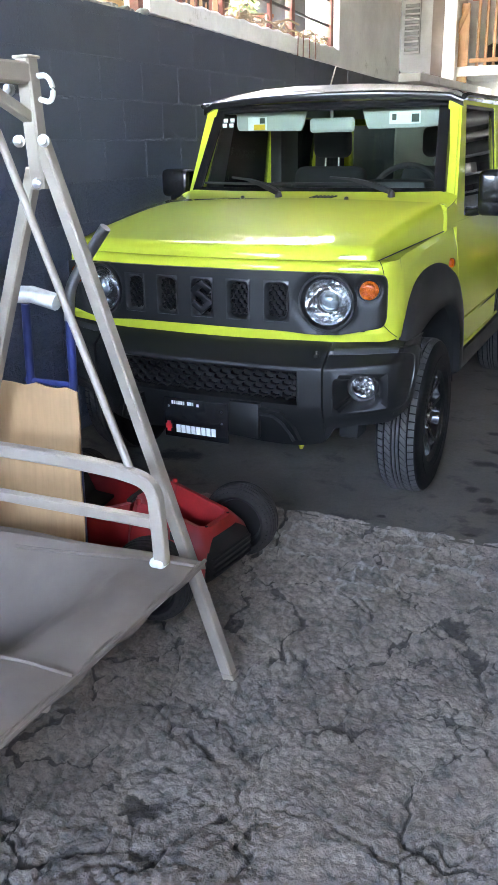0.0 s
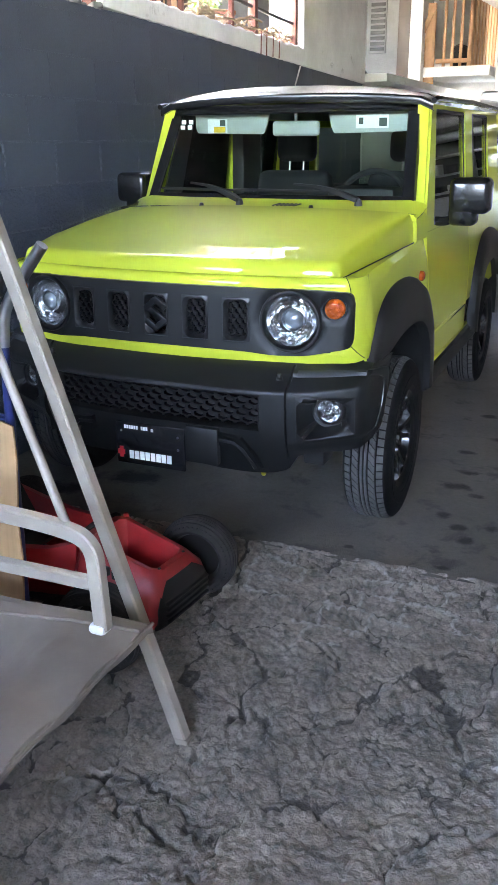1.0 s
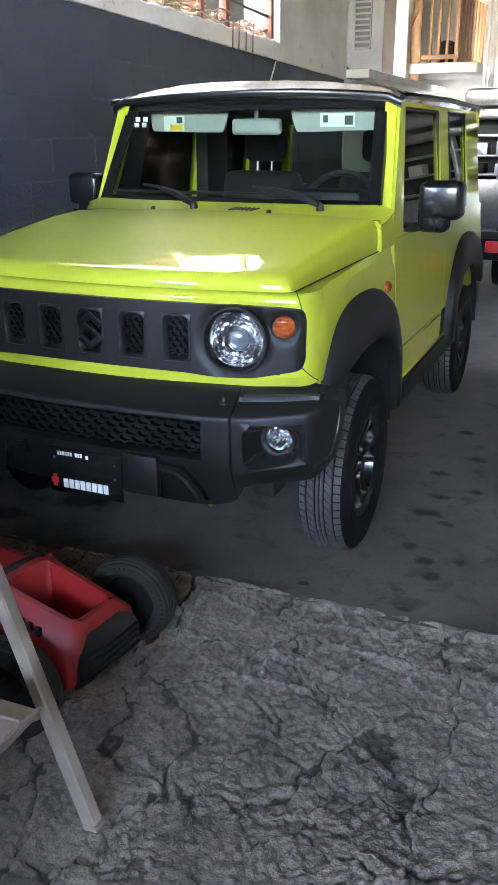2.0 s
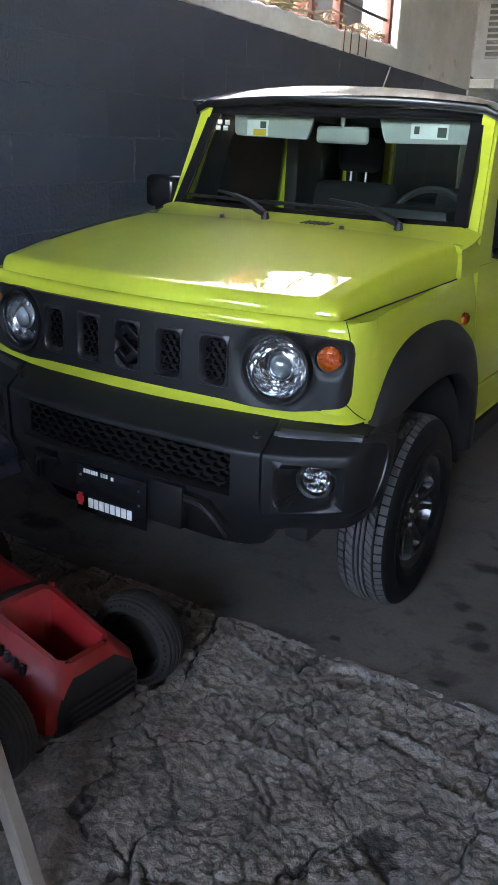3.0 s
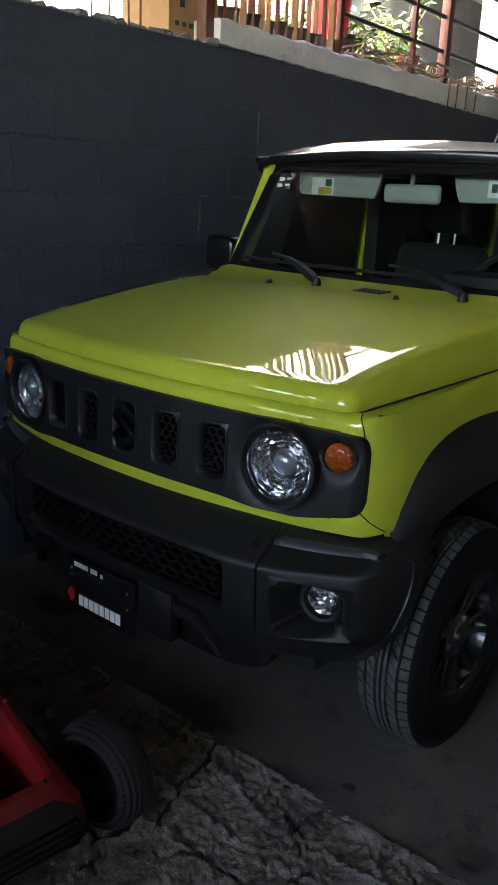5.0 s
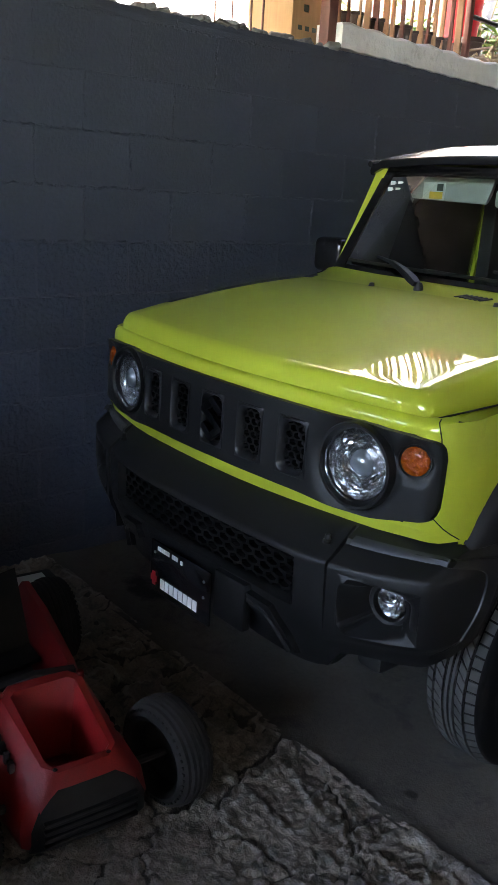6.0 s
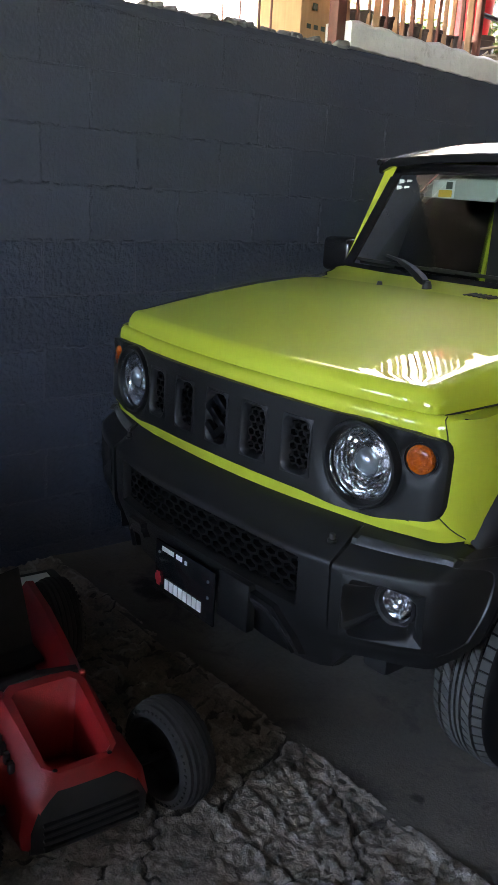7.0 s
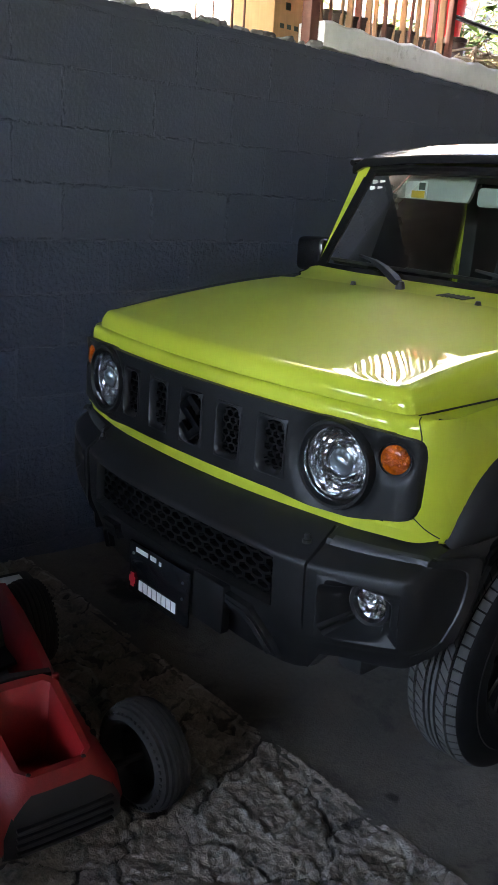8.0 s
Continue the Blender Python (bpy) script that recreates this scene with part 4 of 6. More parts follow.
rear_shift = HUB_R - HUB_F
for sign in (1, -1):
    # front wing: from the arch up to the bonnet seam
    bm = bmesh.new()
    top = [(0.020, 1.0435), (0.060, 1.0455), (0.095, 1.047), (0.20, 1.052), (0.34, 1.058), (0.50, 1.066), (0.70, 1.076), (0.82, 1.083), (0.90, 1.087), (0.96, 1.092), (0.985, 1.095), (1.0, 1.097)]
    rows = []
    for k in range(7):
        q = k / 6
        row = []
        for (ya, za), (yt, zt) in zip([(0.020, 0.757), (0.060, 0.757)] + ARCH_OUT[1:], top):
            ya = min(ya, 0.998)
            y, z = lerp(ya, yt, q), lerp(za - 0.02, zt, q)
            x = side_x(y, z) - 0.020 * ease(0.82, 1.0, q) * ease(0.02, 0.15, y) - (0.005 if y < 0.03 else 0.0)
            row.append((sign * x, y, z))
        rows.append(row)
    rows.append([(x - sign * 0.05, y, z - 0.004) for x, y, z in rows[-1]])
    rows.append([(x - sign * 0.05, y, z + 0.05) for x, y, z in rows[-1]])
    sheet(bm, rows)
    part("front_wing", bm, LIME, car)
    # side marker
    m = facing(sign * 0.768, 0.845, 0.935, (sign, 0, 0))
    bm = lathe(bmesh.new(), [(0.030, -0.004), (0.029, 0.008), (0.020, 0.014), (0.0, 0.016)], m @ Matrix.Diagonal((1.0, 0.75, 1.0, 1.0)), 16)
    part("side_marker", bm, AMBER, car, "orange side marker")
    for shift, name in ((0.0, "front_flare"), (rear_shift, "rear_flare")):
        bm = bmesh.new()
        out, inn = arch(ARCH_OUT, shift), arch(ARCH_IN, shift)
        if shift:
            out = [(2 * HUB_R + 0.06 - y, z) for y, z in out][::-1]
            inn = [(2 * HUB_R + 0.04 - y, z) for y, z in inn][::-1]
        out, inn = smooth_pairs(out), smooth_pairs(inn)
        rows = []
        for q, x in ((0.0, None), (0.02, 0.776), (0.16, 0.806), (0.4, 0.818), (0.85, 0.8225), (1.0, 0.815), (1.0, 0.76)):
            row = []
            for i, ((ya, za), (yb, zb)) in enumerate(zip(out, inn)):
                y, z = lerp(ya, yb, q), lerp(za, zb, q)
                xx = side_x(y, z) - 0.002 if x is None else x
                if x is not None and not shift:
                    xx -= 0.030 * (1 - ease(-0.05, 0.30, y))
                row.append((sign * xx, y, z))
            rows.append(row)
        sheet(bm, rows)
        part(name, bm, FLAREM, car, "grained black wheel arch flare")
        # dark liner behind it
        bm = bmesh.new()
        c = HUB_F + shift
        rows = [[(sign * x, c + 0.42 * math.cos(math.pi * k / 14), 0.36 + 0.44 * math.sin(math.pi * k / 14)) for k in range(0, 13)] for x in (0.80, 0.40)]
        sheet(bm, rows)
        part("arch_liner", bm, GAP, car)
    # door
    def panel_side(name, y0, y1, z0, z1, bits=10, front=0.0, cut=None):
        bm = bmesh.new()
        rows = []
        for k in range(9):
            z = lerp(z0, z1, k / 8)
            rows.append([(sign * side_x(lerp(y0, y1, i / bits), z), lerp(y0, y1, i / bits), z) for i in range(bits + 1)])
        sheet(bm, rows)
        return part(name, thick(bm, 0.02), LIME, car)
    door = panel_side("door", 1.006, 2.075, 0.46, 1.105)
    bm = bmesh.new()
    box(bm, (0.762, 1.006, 0.60), (0.776, 2.02, 0.618), 0.005)
    if sign < 0:
        bmesh.ops.scale(bm, vec=(-1, 1, 1), verts=bm.verts)
    part("door_crease", bm, LIME, door)
    panel_side("rear_quarter", 2.081, 3.30, 0.62, 1.105)
    bm = boxed((0.74 * sign if sign > 0 else -0.79, 1.02, 0.355), (0.79 if sign > 0 else -0.74, 2.42, 0.455), 0.02)
    part("sill", bm, FLAREM, car, "black sill trim")
    bm = boxed((sign * 0.70 if sign > 0 else -0.77, 0.99, 0.445), (0.77 if sign > 0 else -0.70, 2.5, 0.475), 0.01)
    part("rocker", bm, LIME, car)

    # greenhouse side
    def green_x(z):
        return lerp(0.742, 0.688, (z - 1.10) / 0.56)

    def post(name, corners, material, deep=0.05):
        """A pillar from four (y, z) corners on the side of the cabin."""
        bm = bmesh.new()
        outer = [bm.verts.new((sign * green_x(z), y, z)) for y, z in corners]
        inner = [bm.verts.new((sign * (green_x(z) - deep), y, z)) for y, z in corners]
        bm.faces.new(outer)
        bm.faces.new(inner[::-1])
        for k in range(4):
            bm.faces.new((outer[k], outer[(k + 1) % 4], inner[(k + 1) % 4], inner[k]))
        bmesh.ops.bevel(bm, geom=bm.edges[:], offset=0.012, segments=3, affect="EDGES")
        return part(name, bm, material, car)
    post("a_pillar", [(0.985, 1.09), (1.19, 1.09), (1.335, 1.665), (1.225, 1.665)], LIME, 0.075)
    bm = bmesh.new()
    corners = [(1.03, 1.10), (1.25, 1.10), (1.40, 1.64), (1.27, 1.64)]
    bm.faces.new([bm.verts.new((sign * (green_x(z) - 0.079), y, z)) for y, z in corners])
    part("pillar_trim", thick(bm, 0.008), DASH, car)
    post("b_pillar", [(2.03, 1.09), (2.27, 1.09), (2.27, 1.665), (2.03, 1.665)], LIME)
    post("c_pillar", [(2.80, 1.09), (3.28, 1.09), (3.20, 1.665), (2.80, 1.665)], LIME)
    part("pillar_trim", boxed((min(sign * 0.60, sign * 0.676), 2.012, 1.10), (max(sign * 0.60, sign * 0.676), 2.288, 1.63), 0.01), DASH, car)
    part("pillar_trim", boxed((min(sign * 0.60, sign * 0.676), 2.78, 1.10), (max(sign * 0.60, sign * 0.676), 3.19, 1.62), 0.01), DASH, car)
    post("roof_rail", [(1.22, 1.622), (3.20, 1.622), (3.20, 1.675), (1.235, 1.675)], LIME, 0.06)
    post("belt_rail", [(1.16, 1.085), (3.2, 1.085), (3.2, 1.128), (1.18, 1.128)], LIME)
    for y0, y1, z1 in ((1.15, 2.03, 1.625), (2.27, 2.80, 1.625)):
        slope = 0.125 if y0 < 2 else 0.0
        bm = bmesh.new()
        ring = [(y0 + 0.035, 1.128), (y1, 1.128), (y1, z1), (y0 + 0.035 + slope, z1)]
        verts = [bm.verts.new((sign * (green_x(z) - 0.016), y, z)) for y, z in ring]
        bm.faces.new(verts)
        part("side_glass", thick(bm, 0.004), GLASS, car, "dark side window").visible_shadow = False
        bm = bmesh.new()
        tube(bm, [(sign * (green_x(z) - 0.010), y, z) for y, z in ring + ring[:1]], 0.010, 6)
        part("glass_seal", bm, PLASTIC, car)
    # door mirror
    mir = [(0.80, 1.115), (0.985, 1.335)] if sign > 0 else [(0.80, 1.135), (0.975, 1.345)]
    bm = bmesh.new()
    box(bm, (mir[0][0], 1.16, mir[0][1] + 0.06), (mir[1][0], 1.30, mir[1][1]), 0.030, segments=3)
    box(bm, (0.80, 1.17, mir[0][1] + 0.005), (0.93, 1.28, mir[0][1] + 0.13), 0.028, segments=3)
    tube(bm, smooth_path([(0.735, 1.24, 1.135), (0.79, 1.235, 1.135), (0.85, 1.22, 1.17)]), 0.022, 10)
    if sign < 0:
        bmesh.ops.scale(bm, vec=(-1, 1, 1), verts=bm.verts)
    mirror = part("door_mirror", bm, GLOSS, car, "gloss black door mirror")
    bm = boxed((mir[0][0] + 0.012, 1.298, mir[0][1] + 0.07), (mir[1][0] - 0.012, 1.302, mir[1][1] - 0.012))
    if sign < 0:
        bmesh.ops.scale(bm, vec=(-1, 1, 1), verts=bm.verts)
    part("mirror_glass", bm, CHROME, mirror)

# cowl between bonnet and windscreen
bm = bmesh.new()
rows = []
for y, dz in ((0.795, -0.012), (0.806, 0.002), (0.86, 0.008), (0.93, 0.018), (0.985, 0.032), (1.01, 0.042)):
    rows.append([(s * 0.742, y, 1.202 + dz + 0.010 * (1 - s * s) - 0.03 * max(0, abs(s) - 0.93) * 10) for s in (-1, -0.97, -0.9, -0.7, -0.4, 0, 0.4, 0.7, 0.9, 0.97, 1)])
sheet(bm, rows)
part("cowl", thick(bm, 0.01), LIME, car)
for sign in (1, -1):
    bm = bmesh.new()
    rows = [[(sign * (x - d), y, z - d) for y, d in ((0.797, 0.024), (0.800, 0.006), (0.806, 0.0), (0.88, 0.0), (0.96, 0.0), (1.02, 0.0))] for x, z in ((0.66, 1.195), (0.70, 1.200), (0.727, 1.196), (0.741, 1.175), (0.746, 1.14), (0.748, 1.085))]
    sheet(bm, rows)
    part("cowl_side", thick(bm, 0.006), LIME, car)
bm = bmesh.new()
for k in range(6):
    box(bm, (-0.006, -0.026, -0.003), (0.006, 0.026, 0.003), 0.001, Matrix.Translation((0.072 + k * 0.020, 0.868, 1.2215)) @ Matrix.Rotation(radians(-24), 4, "Z") @ Matrix.Rotation(radians(8), 4, "X"))
part("cowl_vent", bm, GAP, car)
for x in (0.268, -0.276):
    part("washer_jet", lathe(bmesh.new(), [(0.0, 0.016), (0.008, 0.014), (0.011, 0.004), (0.014, 0.0)], Matrix.Translation((x, 0.79, 1.214)), 12), PLASTIC, car)

# windscreen
def screen(u, v, off=0.0):
    """A place on the windscreen: u across from -1 to 1, v up from 0 to 1."""
    half_w = lerp(0.662, 0.615, v)
    bow = 0.030 * (1 - u * u)
    return (u * half_w, lerp(1.008, 1.232, v) - bow - off * 0.88, lerp(1.238, 1.652, v) + off * 0.47)


bm = bmesh.new()
sheet(bm, [[screen(-0.965 + 1.93 * i / 12, 0.035 + 0.945 * j / 4) for i in range(13)] for j in range(5)])
part("windscreen", bm, GLASS, car, "tinted windscreen with stickers").visible_shadow = False
bm = bmesh.new()


def rim(points, n=10):
    out = []
    for (u0, v0), (u1, v1) in zip(points, points[1:] + points[:1]):
        out += [(lerp(u0, u1, k / n), lerp(v0, v1, k / n)) for k in range(n)]
    return out


rows = [[screen(u, v, off) for u, v in rim(pts)] for pts, off in (
    ([(-1.035, -0.03), (1.035, -0.03), (1.045, 1.03), (-1.045, 1.03)], -0.01),
    ([(-1.025, -0.02), (1.025, -0.02), (1.03, 1.02), (-1.03, 1.02)], 0.008),
    ([(-0.955, 0.045), (0.955, 0.045), (0.95, 0.945), (-0.95, 0.945)], 0.004),
    ([(-0.945, 0.055), (0.945, 0.055), (0.94, 0.935), (-0.94, 0.935)], -0.004))]
sheet(bm, rows, closed=True)
part("screen_frame", bm, GLOSS, car)

# roof
bm = bmesh.new()
rows = []
for y in (1.205, 1.21, 1.225, 1.26, 1.34, 1.5, 1.9, 2.4, 2.9, 3.15, 3.22, 3.25):
    row = []
    for s in (-1, -0.99, -0.965, -0.93, -0.88, -0.75, -0.5, -0.25, 0, 0.25, 0.5, 0.75, 0.88, 0.93, 0.965, 0.99, 1):
        a = abs(s)
        lead = ease(1.205, 1.27, y) if y < 2 else 1 - ease(3.15, 3.27, y)
        z = 1.676 + 0.058 * (1 - a ** 2.6) * (0.55 + 0.45 * lead) + 0.014 * lead
        if a > 0.93:
            z -= 0.020 * ((a - 0.93) / 0.07)
        row.append((s * 0.700, y - 0.035 * (1 - s * s) * (1 if y < 2 else 0) * (1 - ease(1.2, 1.9, y)), z))
    rows.append(row)
sheet(bm, rows)
roof = part("roof", thick(bm, 0.025), ROOFM, car, "glossy black roof panel, sky reflection painted on as pale patches")
bm = bmesh.new()
rows = []
for k in range(25):
    u = -1 + k / 12
    y = 1.203 - 0.035 * (1 - u * u)
    z = 1.676 + 0.058 * (1 - abs(u) ** 2.6) * 0.55 - 0.020 * max(0.0, (abs(u) - 0.93) / 0.07)
    rows.append([(u * 0.700, y + a, z + b) for a, b in ((0.014, -0.036), (-0.004, -0.034), (-0.009, -0.018), (-0.007, -0.005), (0.0, 0.001), (0.012, 0.002))])
made = sheet(bm, rows)
part("roof_lip", thick(bm, 0.003), GLOSS, roof, "gloss black front lip of the roof")
for sign in (1, -1):
    bm = bmesh.new()
    tube(bm, [(sign * 0.703, 1.195, 1.665), (sign * 0.708, 1.24, 1.672), (sign * 0.708, 2.2, 1.685), (sign * 0.704, 3.22, 1.675)], 0.013, 8)
    part("drip_rail", bm, GLOSS, car, "black drip rail")

# rear end
bm = boxed((-0.745, 3.22, 0.45), (0.745, 3.32, 1.12), 0.02)
part("tailgate", bm, LIME, car)
bm = boxed((-0.70, 3.20, 1.58), (0.70, 3.30, 1.67), 0.02)
part("tailgate_top", bm, LIME, car)
bm = boxed((-0.56, 3.235, 1.13), (0.56, 3.240, 1.58))
part("rear_glass", bm, GLASS, car).visible_shadow = False
for sign in (1, -1):
    part("rear_post", boxed((min(sign * 0.56, sign * 0.70), 3.20, 1.10), (max(sign * 0.56, sign * 0.70), 3.29, 1.60), 0.015), LIME, car)
part("rear_bumper", boxed((-0.78, 3.24, 0.42), (0.78, 3.42, 0.60), 0.03), PLASTIC, car)

# cabin
part("cabin_floor", boxed((-0.70, 0.95, 0.42), (0.70, 3.2, 0.50)), DASH, car)
part("firewall", boxed((-0.72, 0.90, 0.45), (0.72, 0.98, 1.19)), GAP, car)
bm = bmesh.new()
rows = [[(s * 0.66, y + 0.03 * s * s, z) for s in (-1, -0.8, -0.4, 0, 0.4, 0.8, 1)] for y, z in ((1.03, 1.225), (1.16, 1.235), (1.30, 1.215), (1.36, 1.16), (1.37, 0.9))]
sheet(bm, rows)
box(bm, (0.20, 1.20, 1.20), (0.54, 1.40, 1.285), 0.03)
part("dashboard", bm, DASH, car, "black dashboard")
wheel_m = Matrix.Translation((0.355, 1.455, 1.185)) @ Matrix.Rotation(radians(62), 4, "X")
bm = bmesh.new()
tube(bm, [wheel_m @ Vector((0.185 * math.cos(2 * math.pi * k / 32), 0.185 * math.sin(2 * math.pi * k / 32), 0)) for k in range(33)], 0.015, 8)
steering = part("steering_wheel", bm, DASH, car)
bm = boxed((-0.06, -0.05, -0.03), (0.06, 0.05, 0.02), 0.015, wheel_m)
for a in (0, 180, 270):
    tube(bm, [wheel_m @ Vector((0.04 * math.cos(radians(a)), 0.04 * math.sin(radians(a)), 0)), wheel_m @ Vector((0.18 * math.cos(radians(a)), 0.18 * math.sin(radians(a)), 0))], 0.014, 8)
part("hub", bm, DASH, steering)
for x in (0.355, -0.355):
    bm = bmesh.new()
    box(bm, (x - 0.24, 1.60, 0.62), (x + 0.24, 2.10, 0.78), 0.05, segments=3)
    box(bm, (x - 0.24, -0.07, 0.0), (x + 0.24, 0.07, 0.60), 0.06, Matrix.Translation((0, 2.12, 0.74)) @ Matrix.Rotation(radians(-14), 4, "X") @ Matrix.Translation((-0, 0, 0)), segments=3)
    front_seat = part("front_seat", bm, CLOTH, car, "black cloth front seat")
    bm = bmesh.new()
    box(bm, (x - 0.125, 2.23, 1.375), (x + 0.125, 2.33, 1.555), 0.045, segments=3)
    part("headrest", bm, CLOTH, front_seat)
    for dx in (-0.045, 0.045):
        part("headrest_post", tube(bmesh.new(), [(x + dx, 2.265, 1.30), (x + dx, 2.275, 1.40)], 0.006, 8), STEEL, front_seat)
bm = boxed((-0.60, 2.75, 0.62), (0.60, 2.90, 1.22), 0.05)
part("rear_seat", bm, CLOTH, car)
part("headliner", boxed((-0.68, 1.26, 1.625), (0.68, 3.2, 1.635)), VISOR, car)
for x0, x1 in ((-0.545, -0.155), (0.19, 0.585)):
    # rounded flap whose inner end leans out towards the top
    inner, outer = (x1, x0) if x0 < 0 else (x0, x1)
    way = math.copysign(1, outer - inner)
    bend = smooth_path([(inner - way * 0.02, 1.630, 0), (inner + way * 0.008, 1.532, 0), (inner + way * 0.03, 1.530, 0), (outer - way * 0.03, 1.536, 0), (outer, 1.540, 0), (outer, 1.630, 0)], 3)
    bm = bmesh.new()
    made = sheet(bm, [[(p.x, y, p.y + up) for p in bend] for y, up in ((1.303, 0.003), (1.299, 0.0), (1.289, 0.0), (1.285, 0.003))])
    bm.faces.new(made[-1])
    part("sun_visor", bm, VISOR, car, "grey sun visor, folded down")
for lo, hi, mat in (((-0.475, 1.281, 1.538), (-0.365, 1.2835, 1.605), LABELW), ((-0.440, 1.279, 1.540), (-0.375, 1.2815, 1.568), LABELY), ((0.315, 1.281, 1.552), (0.475, 1.2835, 1.612), LABELW), ((0.430, 1.279, 1.560), (0.468, 1.2815, 1.598), LABELK), ((0.330, 1.279, 1.570), (0.352, 1.2815, 1.600), LABELK), ((-0.405, 1.279, 1.572), (-0.375, 1.2815, 1.600), LABELK)):
    part("visor_label", boxed(lo, hi), mat, car)
bm = bmesh.new()
for x in (-0.565, -0.525):
    for z in (1.590, 1.565):
        box(bm, (x - 0.012, 1.188 + 0.0, z - 0.010), (x + 0.012, 1.190, z + 0.010), 0.0, Matrix.Translation((0, (z - 1.6) * 0.54 + 0.008, 0)))
part("screen_sticker", bm, LABELW, car)
bm = bmesh.new()
box(bm, (-0.105, 1.245, 1.520), (0.140, 1.275, 1.590), 0.016, segments=3)
tube(bm, [(0.015, 1.262, 1.58), (0.015, 1.262, 1.64)], 0.010, 8)
part("rear_view_mirror", bm, VISOR, car)

# wipers
for pivot, tip, blade in (((-0.112, 0.860, 1.228), (-0.430, 1.000, 1.296), (-0.92, -0.14)), ((0.452, 0.905, 1.232), (0.112, 0.998, 1.296), (-0.30, 0.50))):
    base, end = Vector(pivot), Vector(tip)
    bm = bmesh.new()
    rows = []
    for q, wide, high in ((0.0, 0.017, 0.012), (0.10, 0.020, 0.016), (0.35, 0.016, 0.014), (0.62, 0.012, 0.010), (0.66, 0.008, 0.008), (1.0, 0.006, 0.006)):
        c = base.lerp(end, q) + Vector((0, -0.010, 0.010 + 0.016 * math.sin(q * math.pi)))
        rows.append([c + Vector(d) for d in ((-wide * 0.4, -wide, -high * 0.4), (-wide * 0.4, -wide * 0.5, high), (wide * 0.4, wide * 0.5, high), (wide * 0.4, wide, -high * 0.4))])
    made = sheet(bm, rows, closed=True)
    bm.faces.new(made[0])
    bm.faces.new(made[-1][::-1])
    lathe(bm, [(0.0, 0.020), (0.012, 0.018), (0.017, 0.004), (0.020, -0.02)], Matrix.Translation(base), 14)
    wiper = part("wiper", bm, PLASTIC, car, "black wiper arm and blade")
    a, b = Vector(screen(blade[0], 0.085, 0.012)), Vector(screen(blade[1], 0.075, 0.012))
    part("blade", tube(bmesh.new(), [a.lerp(b, k / 8) + Vector((0, -0.009 * (1 - (2 * k / 8 - 1) ** 2), 0)) for k in range(9)], 0.0075, 6), PLASTIC, wiper)


# wheels
def tyre(bm, m, r, w):
    """A rounded carcass with a narrower crown, on which the tread blocks sit."""
    half_w = w / 2
    profile = [(r * 0.585, -half_w * 0.80), (r * 0.62, -half_w * 0.93), (r * 0.655, -half_w * 0.955), (r * 0.66, -half_w * 0.99), (r * 0.72, -half_w * 1.01), (r * 0.78, -half_w * 1.02), (r * 0.785, -half_w * 0.995),
               (r * 0.86, -half_w * 0.97), (r * 0.92, -half_w * 0.91), (r * 0.955, -half_w * 0.83), (r * 0.970, -half_w * 0.76), (r * 0.975, -half_w * 0.4)]
    profile += [(a, -b) for a, b in profile[::-1]]
    return lathe(bm, profile, m, 72)


